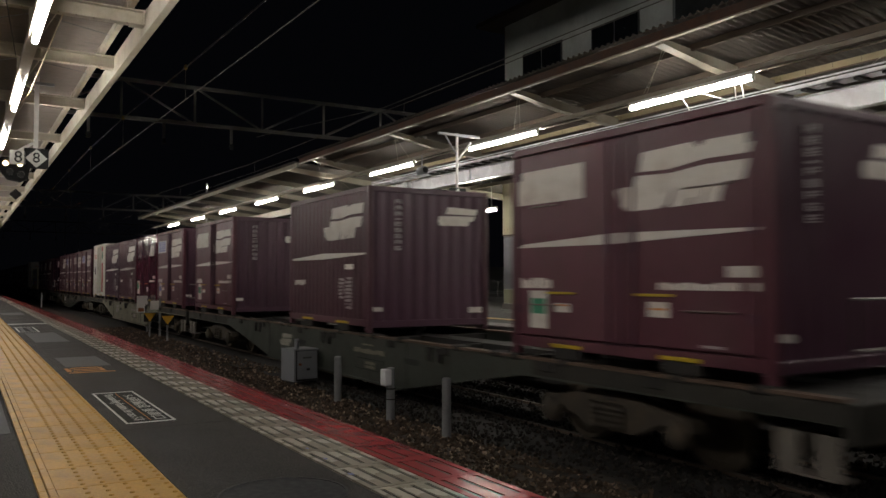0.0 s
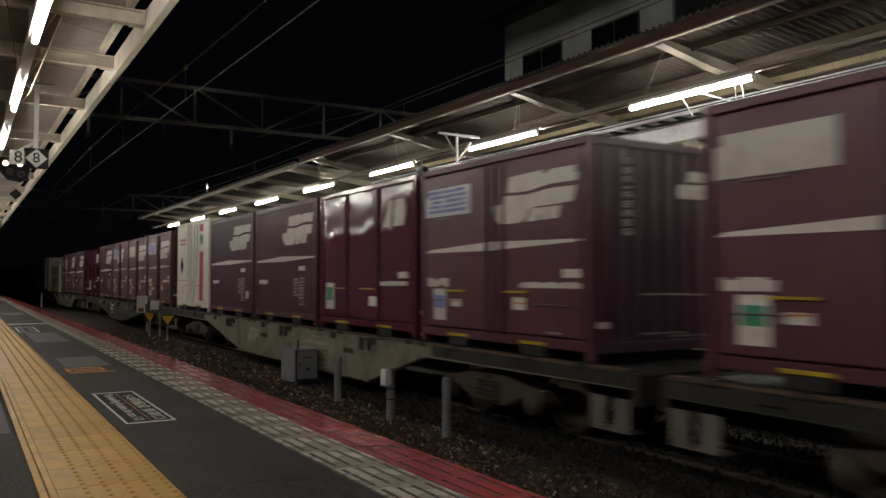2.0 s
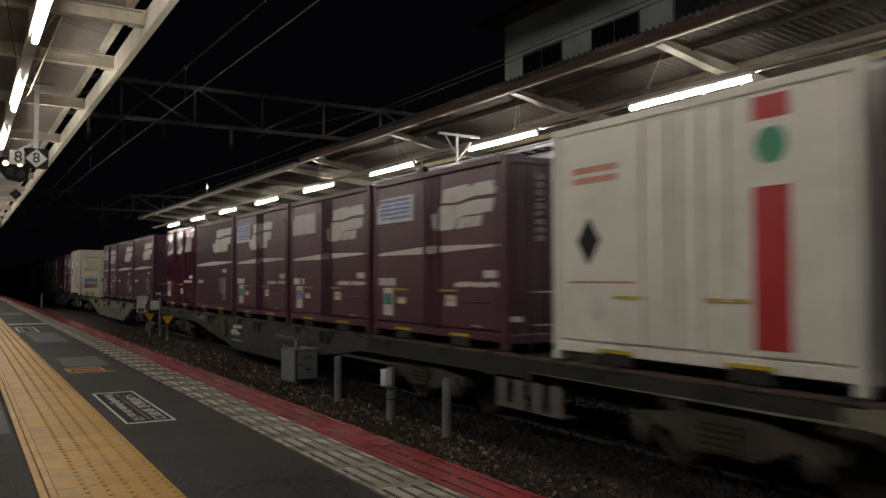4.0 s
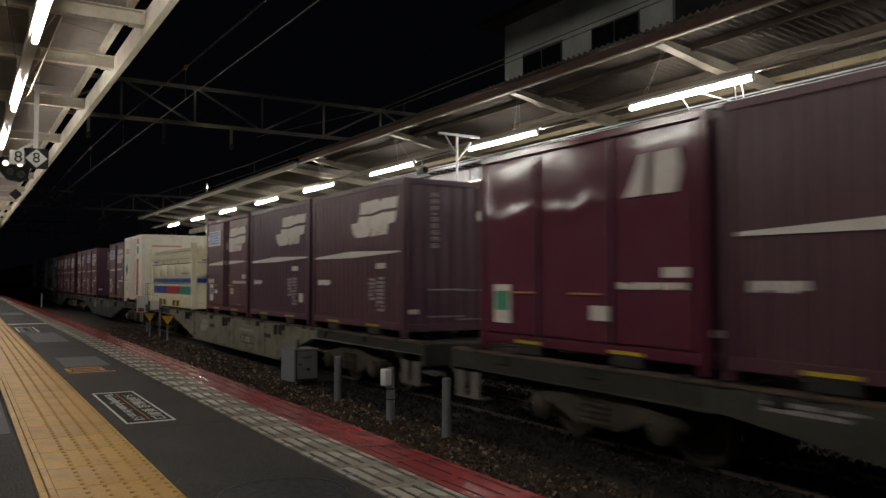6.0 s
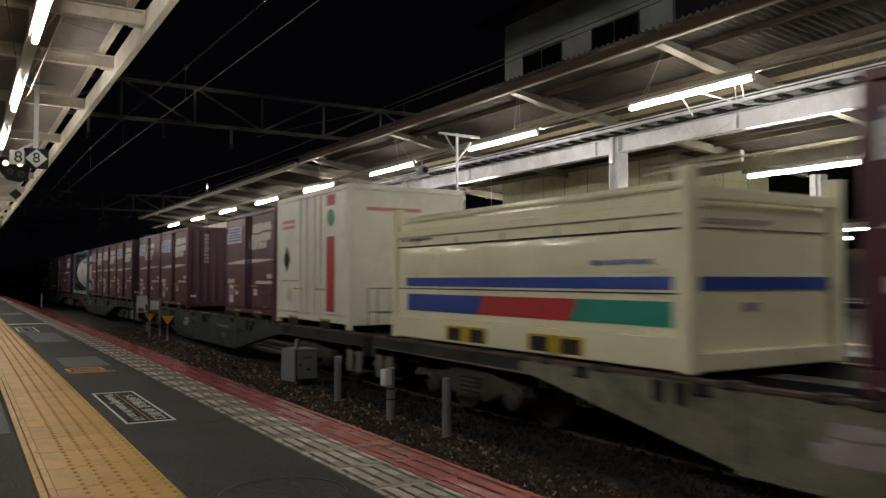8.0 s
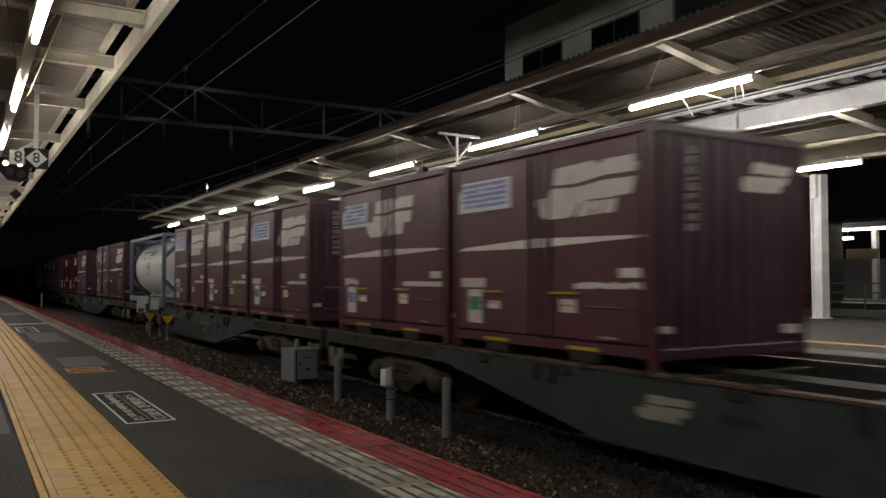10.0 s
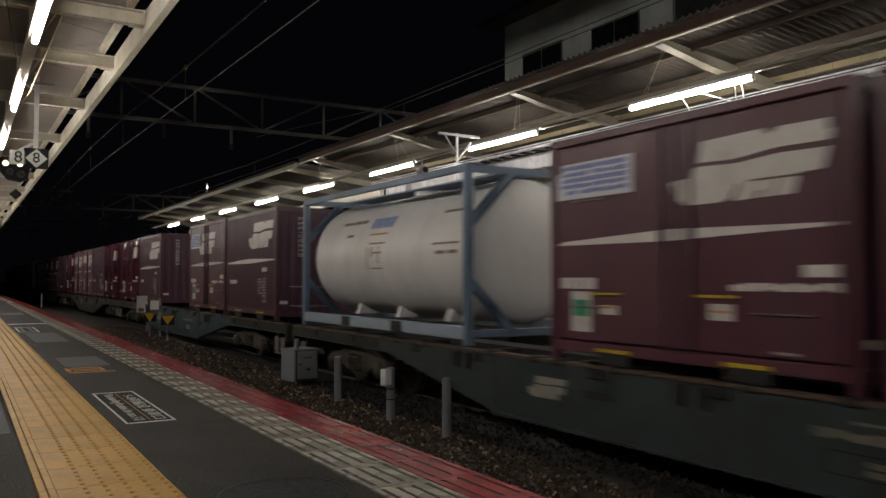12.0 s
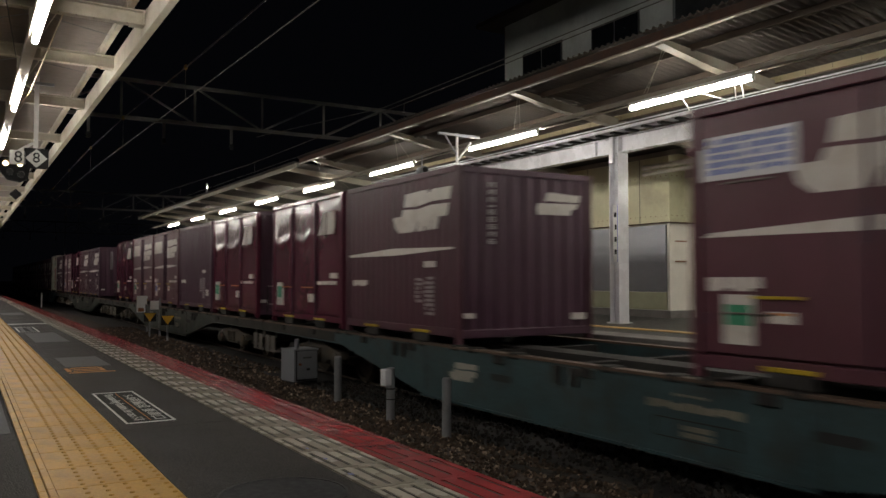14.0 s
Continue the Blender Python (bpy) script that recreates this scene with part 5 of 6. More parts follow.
def stripe(t, z=1.315):
    x = -W2 - 0.002
    part("stripe", Geo().prism([(LEN - 0.16, z - 0.03), (LEN - 0.16, z + 0.005), (LEN * 0.52, z + 0.075), (0.12, z + 0.04), (0.12, z + 0.015), (LEN * 0.52, z - 0.04)], "x", x, x + 0.012), mark_white, t, "tapered white stripe")


def door_container(panel, seed, shifted=False, stained=False):
    """Plum container with side doors: flat door leaves, lock rods, white panel, emblem, stripe, labels."""
    t = thing("freight_container", "plum steel container with side doors, emblem and " + ("white panel" if panel == "white" else "blue-lettered white panel"), "container", "freight containers")
    shell(t, plum, plum_end)
    x = -W2
    for a, b in ((0.13, 1.80), (1.83, 3.585)):
        d = part("side_door", Geo().box(x + 0.005, a, 0.24, x + 0.05, b, HGT - 0.11, 0.008), plum, t, "flat plum door leaf")
        for z in (0.5, 1.3, 2.1):
            yy = a + 0.02 if a < 1 else b - 0.09
            part("hinge", Geo().box(x - 0.006, yy, z, x + 0.01, yy + 0.07, z + 0.10), plum_end, d)
    for y in (1.62, 1.98, 1.80):
        r = part("lock_rod", Geo().tube((x - 0.012, y, 0.2), (x - 0.012, y, HGT - 0.1), 0.018, 8), plum_end, t, smooth=True)
        if y != 1.80:
            part("rod_bracket", Geo().box(x - 0.03, y - 0.04, 1.18, x + 0.0, y + 0.04, 1.45), plum_end, r)
    for y in (1.12, 2.55):
        part("yellow_handle", Geo().box(x - 0.02, y, 0.735, x + 0.006, y + 0.48, 0.76), fork_yellow, t, "yellow lock handle")
    if panel:
        pn = part("label_panel", Geo().box(x - 0.003, 2.58 if shifted else 2.38, 1.80, x + 0.008, 3.57, 2.20), panel_white if panel == "blue" else mark_white, t, "white label panel")
        if panel == "blue":
            scribble("panel_writing", x - 0.002, 2.64 if shifted else 2.46, 3.50, 1.85, 2.19, 5, mark_blue, pn, "blue writing", seed, 0.003, 0.07)
    part("emblem", logo(x + 0.004, 0.97 if shifted else 0.16, 2.62 if shifted else 1.88, 1.60, 2.20), mark_white, t, "white slanted emblem")
    stripe(t)
    scribble("side_writing", x + 0.003, 0.14, 1.28, 0.80, 0.90, 1, mark_white, t, "white writing", seed, pitch=0.1)
    scribble("corner_writing", x + 0.003, 2.95, 3.52, 0.80, 0.97, 1, mark_white, t, "white writing", seed + 1, pitch=0.12)
    part("label_plate", Geo().box(x - 0.003, 0.16, 0.92, x + 0.008, 0.46, 1.02), mark_white, t, "small white plate")
    for ya, yb in ((0.38, 0.95), (2.82, 3.32)):
        for z in (0.605, 1.765):
            part("hinge_rod", Geo().tube((x - 0.012, ya, z), (x - 0.012, yb, z), 0.009, 6), rod_pale, t)
    if stained:
        part("stained_panel", Geo().box(x + 0.002, 0.16, 0.26, x + 0.02, 1.50, 1.24, 0.004), door_brown, t, "brown rust-stained lower door panel")
    st = part("sticker", Geo().box(x - 0.003, 3.02, 0.33, x + 0.008, 3.34, 0.77), mark_white, t, "tall pale sticker")
    part("sticker_print", Geo().box(x - 0.006, 3.05, 0.50, x - 0.002, 3.31, 0.68), mark_green if seed % 2 else mark_blue, st)
    for y in (1.16, 2.62):
        pl = part("label_plate", Geo().box(x - 0.003, y, 0.53, x + 0.008, y + 0.26, 0.63 + (0.05 if y < 2 else 0)), mark_white, t, "small white plate")
        part("plate_print", Geo().box(x - 0.006, y + 0.03, 0.60, x - 0.002, y + 0.23, 0.62), mark_orange, pl)
    part("label_text", bars_v(x + 0.003, 0.52, 0.76, 0.27, 0.31, 1), mark_faint, t, "faint bar of writing")
    pockets(t)
    end_marks(t, seed)
    return t


def ribbed_container(seed, marks=True):
    """Plum container with ribbed sides and end doors."""
    t = thing("freight_container", "plum ribbed steel freight container with white emblem and stripe" if marks else "plain plum ribbed steel freight container", "container", "freight containers")
    shell(t, plum_violet if seed % 2 else plum_dusk, plum_end, ribbed=True)
    x = -W2 + 0.008
    if marks:
        part("emblem", logo(x, 0.18, 1.92, 1.62, 2.23, 0.006), mark_white, t, "white slanted emblem")
        stripe(t)
    scribble("corner_writing", x, 2.86, 3.42, 0.79, 0.93, 1, mark_white, t, "white writing", seed, 0.006, 0.13)
    scribble("column_writing", x, 0.99, 1.22, 0.56, 0.94, 6, mark_faint, t, "faint writing", seed + 2, 0.006, 0.07)
    scribble("column_writing", x, 0.67, 0.93, 0.38, 0.96, 9, mark_faint, t, "faint writing", seed + 3, 0.006, 0.07)
    part("label_plate", Geo().box(x - 0.006, 0.62, 1.08, x + 0.004, 0.95, 1.17), mark_white, t, "small white plate")
    if seed % 2:
        part("label_plate", Geo().box(x - 0.006, 0.32, 0.44, x + 0.004, 0.54, 0.62), mark_white, t, "white paper label")
    pockets(t)
    end_marks(t, seed)
    return t


def gloss_container(seed):
    """Wine-red container with smooth wavy panels that mirror the lamps."""
    t = thing("freight_container", "glossy wine-red steel container with wavy side panels", "container", "freight containers")
    shell(t, plum_gloss, plum_end)
    x = -W2
    for a, b in ((0.13, 1.22), (1.25, 2.46), (2.49, 3.585)):
        part("side_panel", bowed(x + 0.012, a, b, 0.24, HGT - 0.11, 0.006 + 0.004 * ((seed + int(a * 3)) % 3)), plum_gloss, t, "smooth bulging glossy panel", True)
    for y in (1.235, 2.475):
        part("lock_rod", Geo().tube((x - 0.012, y, 0.2), (x - 0.012, y, HGT - 0.1), 0.018, 8), plum_end, t, smooth=True)
    g = Geo()
    g.prism([(1.00, 1.74), (0.90, 1.88), (0.76, 2.16), (0.68, 2.16), (0.72, 1.74)], "x", x - 0.045, x - 0.02)
    g.prism([(0.63, 1.74), (0.58, 2.16), (0.28, 2.16), (0.24, 1.96), (0.30, 1.74)], "x", x - 0.045, x - 0.02)
    part("emblem", g, mark_white, t, "pale two-part emblem")
    scribble("side_writing", x - 0.018, 0.2, 1.15, 0.80, 0.90, 1, mark_white, t, "white writing", seed, pitch=0.1)
    part("label_plate", Geo().box(x - 0.022, 0.2, 0.92, x + 0.008, 0.5, 1.02), mark_white, t, "small white plate")
    st = part("sticker", Geo().box(x - 0.022, 3.02, 0.36, x + 0.008, 3.36, 0.84), mark_white, t, "tall sticker with green print")
    part("sticker_print", Geo().box(x - 0.026, 3.05, 0.52, x - 0.021, 3.33, 0.76), mark_green, st)
    for y in (1.4, 2.55):
        part("yellow_handle", Geo().box(x - 0.035, y, 0.735, x + 0.006, y + 0.48, 0.755), mark_orange, t, "orange lock handle")
    part("label_plate", Geo().box(x - 0.022, 1.27, 0.46, x + 0.008, 1.55, 0.62), mark_white, t, "small white plate")
    pockets(t)
    end_marks(t, seed)
    return t


def white_container(seed):
    t = thing("white_container", "off-white steel container with a red vertical band", "container", "freight containers")
    shell(t, white_box, white_box, height=2.62, end_depth=0.007)
    x = -W2
    for a, b in ((0.13, 1.80), (1.83, 3.585)):
        part("side_door", Geo().box(x + 0.005, a, 0.24, x + 0.05, b, 2.5, 0.008), white_box, t, "off-white door leaf")
    for y in (1.25, 1.55, 1.95, 2.3):
        part("lock_rod", Geo().tube((x - 0.015, y, 0.2), (x - 0.015, y, 2.55), 0.022, 8), white_box, t, smooth=True)
    part("red_band", Geo().box(x - 0.004, 0.62, 0.30, x + 0.008, 0.98, 1.70), band_red, t, "red vertical band")
    part("red_band", Geo().box(x - 0.004, 0.62, 2.28, x + 0.008, 0.98, 2.48), band_red, t, "red patch")
    part("emblem", Geo().lathe([(0, 0.16), (0.012, 0.16)], (x - 0.004, 0.80, 2.05), "x", 20), mark_green, t, "round green emblem")
    part("red_writing", bars_v(x + 0.004, 2.65, 3.35, 1.95, 2.18, 2), faded_red, t, "faded red bars of writing")
    part("diamond_label", Geo().prism([(3.28, 1.32), (3.10, 1.58), (2.92, 1.32), (3.10, 1.06)], "x", x - 0.005, x + 0.004), sign_black, t, "black diamond label")
    part("red_writing", bars_v(x + 0.004, 2.4, 3.45, 0.86, 0.90, 1), faded_red, t, "faded red bar of writing")
    for y in (1.05, 2.25):
        part("yellow_handle", Geo().box(x - 0.02, y, 0.70, x + 0.006, y + 0.45, 0.73), fork_yellow, t)
    part("round_label", Geo().lathe([(0, 0.13), (0.012, 0.13)], (x - 0.004, 2.95, 0.58), "x", 16), mark_white, t)
    part("ladder", Geo().path([(-0.2, -0.03, 0.35), (-0.2, -0.03, 0.8), (0.0, -0.03, 0.95), (0.2, -0.03, 0.8), (0.2, -0.03, 0.35)], 0.014, 6).tube((-0.2, -0.03, 0.5), (0.2, -0.03, 0.5), 0.012, 6), black_m, t, "black rung")
    part("end_writing", Geo().box(-0.85, -0.004, 2.15, 0.25, 0.018, 2.21), faded_red, t, "red bar of writing")
    pockets(t)
    return t


def bulk_container():
    """Cream twenty-foot open-top bulk container with blue, red and green bands."""
    L, H = 6.058, 1.80
    t = thing("bulk_container", "cream bulk container with blue, red and green bands", "container", "freight containers")
    part("body", Geo().box(-W2 + 0.06, 0.10, 0.14, W2 - 0.06, L - 0.10, H - 0.16), cream_box, t)
    part("cover", Geo().prism([(-W2 + 0.05, H - 0.16), (-W2 + 0.05, H - 0.05), (-W2 + 0.25, H + 0.03), (W2 - 0.25, H + 0.03), (W2 - 0.05, H - 0.05), (W2 - 0.05, H - 0.16)], "y", 0.25, L - 0.25), cream_box, t, "cream top cover")
    for x in (-W2, W2 - 0.16):
        for y in (0, L - 0.16):
            part("corner_post", Geo().box(x, y, 0, x + 0.16, y + 0.16, H + 0.20, 0.015), cream_box, t)
        part("side_rail", Geo().box(x + 0.01, 0.16, 0.02, x + 0.14, L - 0.16, 0.34, 0.012), cream_box, t)
        part("top_rail", Geo().box(x + 0.02, 0.16, H - 0.26, x + 0.13, L - 0.16, H - 0.14, 0.012), cream_box, t)
    part("mid_ledge", Geo().box(-W2 + 0.03, 0.16, 1.39, -W2 + 0.07, L - 0.16, 1.41, 0.006), joint_dark, t)
    x = -W2 + 0.055
    part("cover_tube", Geo().tube((-W2 + 0.10, 0.2, H + 0.02), (-W2 + 0.10, L - 0.3, H + 0.02), 0.03, 8), cream_box, t, smooth=True)
    part("cover_tube", Geo().tube((-W2 + 0.35, 0.2, H + 0.08), (-W2 + 0.35, L - 0.3, H + 0.08), 0.03, 8), cream_box, t, smooth=True)
    part("blue_line", Geo().box(x - 0.004, 0.27, 0.80, x + 0.02, L - 0.40, 0.93), band_blue, t, "blue line")
    part("groove", Geo().box(x - 0.003, 0.17, 0.755, x + 0.02, L - 0.17, 0.772), joint_dark, t)
    za, zb = 0.435, 0.685
    part("band", Geo().prism([(5.60, za), (5.60, zb), (3.54, zb), (3.68, za)], "x", x - 0.004, x + 0.02), band_blue, t, "blue band")
    part("band", Geo().prism([(3.68, za), (3.54, zb), (1.66, zb), (1.80, za)], "x", x - 0.004, x + 0.02), band_red, t, "red band")
    part("band", Geo().prism([(1.80, za), (1.66, zb), (0.28, zb), (0.28, za)], "x", x - 0.004, x + 0.02), band_green, t, "green band")
    scribble("side_writing", x - 0.032, 0.5, 1.4, 1.06, 1.13, 1, mark_blue, t, "pale blue writing", 8, 0.003, 0.1)
    scribble("side_writing", x - 0.001, 4.9, 5.8, 1.48, 1.54, 1, frame_dark, t, "dark writing", 9, 0.003, 0.09)
    part("end_line", Geo().box(-W2 + 0.16, 0.085, 0.80, W2 - 0.16, 0.10, 0.93), band_blue, t, "blue line")
    part("end_text", Geo().box(-0.9, 0.085, 1.46, 0.1, 0.10, 1.51), mark_faint, t)
    part("end_rail", Geo().box(-W2 + 0.16, 0.0, 0.02, W2 - 0.16, 0.12, 0.2, 0.01), cream_box, t)
    part("end_rail", Geo().box(-W2 + 0.16, 0.0, H - 0.12, W2 - 0.16, 0.12, H, 0.01), cream_box, t)
    for y in (2.0, 3.89):
        p = part("pocket_rim", Geo().box(-W2 - 0.012, y - 0.49, 0.235, -W2 + 0.03, y + 0.49, 0.262).box(-W2 - 0.012, y - 0.12, 0.06, -W2 + 0.03, y + 0.12, 0.235).box(-W2 - 0.012, y - 0.49, 0.06, -W2 + 0.03, y - 0.45, 0.235).box(-W2 - 0.012, y + 0.45, 0.06, -W2 + 0.03, y + 0.49, 0.235), fork_yellow, t, "yellow pocket rim")
        for d in (-0.45, 0.12):
            part("fork_pocket", Geo().box(-W2 - 0.004, y + d, 0.06, -W2 + 0.2, y + d + 0.33, 0.235, 0.006), under_black, p, "black fork pocket")
    for k in range(5):
        part("side_panel", bowed(x - 0.001, 0.2 + k * 1.13, 1.32 + k * 1.13, 0.96, 1.385, 0.003, 12, 24, 0.0, 0.026 + 0.005 * (k % 2)), cream_box, t, "dented cream side panel", True)
    for y in (0.45, 5.35):
        part("side_plate", Geo().box(-W2 + 0.002, y, 0.14, -W2 + 0.012, y + 0.26, 0.28), cream_box, t, "bolted side plate")
    for k in range(5):
        part("panel_seam", Geo().box(x - 0.006, 0.9 + k * 1.1, 1.41, x + 0.01, 0.915 + k * 1.1, 1.50), joint_dark, t)
    part("end_seam", Geo().box(-W2 + 0.2, 0.088, 1.40, W2 - 0.2, 0.102, 1.412), joint_dark, t)
    part("end_plate", Geo().box(-0.35, 0.085, 0.58, -0.1, 0.102, 0.67), mark_faint, t, "pale plate")
    return t


def tank_container():
    """Twenty-foot tank container: white shell in a blue-grey frame."""
    L, H = 6.058, 2.50
    t = thing("tank_container", "white tank container in a blue-grey steel frame", "tank container", "freight containers")
    prof = [(0.10, 0.02), (0.105, 0.45), (0.125, 0.80), (0.18, 0.97), (0.27, 1.05), (0.38, 1.07), (L - 0.38, 1.07), (L - 0.27, 1.05), (L - 0.18, 0.97), (L - 0.125, 0.80), (L - 0.105, 0.45), (L - 0.10, 0.02)]
    sh = part("shell", Geo().lathe(prof, (0, 0, 1.32), "y", 40), tank_white, t, "white tank shell", True)
    for y in (1.4, 3.0, 4.6):
        part("saddle", Geo().prism([(-0.7, 0.26), (-0.55, 0.60), (0.55, 0.60), (0.7, 0.26)], "y", y - 0.06, y + 0.06), tank_white, t)
    for x in (-W2, W2 - 0.12):
        for y in (0, L - 0.12):
            part("corner_post", Geo().box(x, y, 0, x + 0.12, y + 0.12, H, 0.012), tank_frame, t)
        part("bottom_rail", Geo().box(x, 0.12, 0.08, x + 0.11, L - 0.12, 0.26, 0.012), tank_rail, t, "pale blue-grey bottom rail")
        part("top_rail", Geo().box(x + 0.01, 0.12, H - 0.11, x + 0.09, L - 0.12, H - 0.01, 0.01), tank_frame, t)
    for y in (0.02, L - 0.10):
        for z in (0.10, H - 0.12):
            part("cross_rail", Geo().box(-W2 + 0.12, y, z, W2 - 0.12, y + 0.08, z + 0.11, 0.01), tank_frame, t)
        for s in (-1, 1):
            part("brace", Geo().prism([(s * (W2 - 0.1), 0.95), (s * (W2 - 0.1), 0.78), (s * 0.35, 0.16), (s * 0.52, 0.16)], "y", y, y + 0.07), tank_frame, t)
            part("brace", Geo().prism([(s * (W2 - 0.1), 1.60), (s * (W2 - 0.1), 1.77), (s * 0.35, H - 0.1), (s * 0.52, H - 0.1)], "y", y, y + 0.07), tank_frame, t)
    part("walkway", Geo().box(-0.35, 0.3, H - 0.05, 0.35, L - 0.3, H - 0.02), tank_frame, t)
    part("manhole", Geo().lathe([(0, 0.3), (0.12, 0.3)], (0, 3.0, 2.36), "z", 20), tank_white, t)
    for y in (2.05, 3.95):
        part("fork_pocket", Geo().box(-W2 - 0.004, y - 0.18, 0.09, -W2 + 0.115, y + 0.18, 0.25), under_black, t)
    # writing bars hug the shell
    def curved(y0, y1, z0, z1, mat, name, label):
        g = Geo()
        n = 4
        vs, fs = [], []
        for k in range(n + 1):
            z = z0 + (z1 - z0) * k / n
            xx = -math.sqrt(1.075 ** 2 - (z - 1.32) ** 2)
            xi = -math.sqrt(1.06 ** 2 - (z - 1.32) ** 2)
            vs += [(xx, y0, z), (xx, y1, z), (xi, y0, z), (xi, y1, z)]
        for k in range(n):
            a, b = 4 * k, 4 * k + 4
            fs += [(a, a + 1, b + 1, b), (a + 2, b + 2, b + 3, a + 3), (a, b, b + 2, a + 2), (a + 1, a + 3, b + 3, b + 1)]
        fs += [(0, 2, 3, 1), (4 * n, 4 * n + 1, 4 * n + 3, 4 * n + 2)]
        return part(name, g.add(vs, fs), mat, sh, label)
    for a, b in ((3.32, 3.47), (3.10, 3.27), (2.86, 3.05), (2.66, 2.82)):
        curved(a, b, 1.78, 1.96, faded_blue, "emblem", "blue emblem shapes")
    curved(2.75, 3.4, 1.66, 1.69, mark_orange, "emblem_line", "orange line")
    for a, b, z0, z1 in ((3.75, 3.98, 1.90, 1.96), (4.02, 4.3, 1.90, 1.96), (4.35, 4.75, 1.90, 1.95), (4.1, 4.35, 1.66, 1.71), (2.8, 3.35, 1.50, 1.53), (2.9, 3.2, 1.34, 1.37), (2.9, 3.3, 1.08, 1.10), (0.5, 1.1, 1.90, 1.94), (0.45, 1.2, 1.42, 1.45), (0.5, 0.75, 1.28, 1.33), (0.82, 1.1, 1.28, 1.33)):
        curved(a, b, z0, z1, tank_ink, "writing", "dark bar of writing")
    for k, (a, b) in enumerate(((3.22, 3.30), (2.98, 3.04), (3.42, 3.46))):
        curved(a, b, 1.28 - 0.1 * k, 1.46, tank_stain, "stain", "brown run-off stain")
    return t


# wagons
def wagon(paint, label, variant):
    """Flat container wagon, 19.95 m over its frame; origin at rail level under the front end of the first slot."""
    A, B = -0.62, 19.75
    t = thing("container_wagon", label, "wagon", "container wagons")
    C1, C2 = 2.1, 17.05
    q, q2, p, zs = ((3.3, 4.4, 1.5, 0.77), (4.35, 4.35, 1.4, 0.75), (5.6, 5.6, 1.85, 0.70), (4.35, 4.35, 1.4, 0.75))[variant]
    z1 = 0.955
    for s in (-1, 1):
        x0, x1 = (-1.28, -1.16) if s < 0 else (1.16, 1.28)
        g = Geo().prism([(A, z1), (B, z1), (B, zs + 0.02), (C2 - p, zs), (C2 - q2, 0.24), (C1 + q, 0.24), (C1 + p, zs), (A, zs + 0.02)], "x", x0, x1)
        part("side_sill", g, paint, t, "fish-belly side sill")
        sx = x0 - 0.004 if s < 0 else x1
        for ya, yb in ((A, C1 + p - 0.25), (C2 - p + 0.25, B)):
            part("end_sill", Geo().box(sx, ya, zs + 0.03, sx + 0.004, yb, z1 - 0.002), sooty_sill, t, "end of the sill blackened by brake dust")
        ff = -1.30 if s < 0 else 1.16
        part("sill_flange", Geo().box(ff, A, 0.955, ff + 0.14, B, 0.985), sill_rust, t, "rusty brown sill edge")
        part("sill_foot", Geo().box(ff, C1 + q, 0.21, ff + 0.14, C2 - q2, 0.242), paint, t)
    for ya, yb in ((A, 0.35), (B - 0.95, B)):
        part("end_deck", Geo().box(-1.16, ya, 0.84, 1.16, yb, 0.93), under_black, t, "sooty end deck")
    part("centre_sill", Geo().box(-0.22, A, 0.50, 0.22, B, 0.93), under_black, t)
    for k in range(11):
        part("cross_beam", Geo().box(-1.16, 0.1 + k * 1.92, 0.62, 1.16, 0.22 + k * 1.92, 0.92), under_black, t)
    seat = Geo().box(-1.30, -0.10, 0.93, -1.10, 0.10, 1.0, 0.01).mesh("lock_seat", under_black)
    clamp = Geo().box(-1.31, -0.10, 0.84, -1.28, 0.10, 0.95, 0.01).mesh("seat_bracket", under_black)
    for slot in range(5):
        for yy in (0.12, 1.03, 2.68, 3.6):
            o = new("lock_seat", seat)
            o.parent, o.location = t, (0, slot * 3.9 + yy, 0)
            if yy in (1.03, 2.68):
                o = new("seat_bracket", clamp)
                o.parent, o.location = t, (0, slot * 3.9 + yy + 0.3, 0)
    x = -1.283
    for ya in (C1 + 3.9, 10.5):
        part("vent_slot", Geo().prism([(ya, 0.64), (ya, 0.69), (ya + 0.03, 0.71), (ya + 0.42, 0.71), (ya + 0.45, 0.69), (ya + 0.45, 0.64), (ya + 0.42, 0.62), (ya + 0.03, 0.62)], "x", x - 0.002, x + 0.02), black_m, t, "dark oval slot")
    ink = mark_faint if variant == 0 else mark_dim
    scribble("sill_writing", x, 7.12, 8.24, 0.67, 0.78, 1, ink, t, "pale writing", 5, 0.003, 0.14)
    scribble("sill_writing", x, 7.45, 7.80, 0.43, 0.56, 2, ink, t, "pale writing", 6, 0.003, 0.10)
    scribble("sill_writing", x, 7.5, 7.9, 0.80, 0.84, 1, ink, t, "pale writing", 7, 0.003, 0.10)
    fr = Geo()
    for a, b, c, d in ((7.15, 0.58, 8.15, 0.592), (7.15, 0.40, 8.15, 0.412), (7.15, 0.40, 7.17, 0.592), (8.13, 0.40, 8.15, 0.592), (7.86, 0.40, 7.875, 0.592), (7.38, 0.40, 7.395, 0.592)):
        fr.box(x - 0.002, a, b, x + 0.01, c, d)
    part("data_frame", fr, under_black, t, "black ruled data frame")
    if variant in (1, 3):
        part("emblem", logo(x + 0.004, 11.25, 11.95, 0.53, 0.78), mark_sill, t, "faded white slanted emblem")
    for y in (5.3, 9.25, 13.2):
        for d in (0.0, 0.28):
            part("hook_bracket", Geo().prism([(y + d, 0.93), (y + d + 0.16, 0.93), (y + d + 0.13, 0.74), (y + d + 0.04, 0.72)], "x", -1.315, -1.28), under_black, t, "sooty bracket")
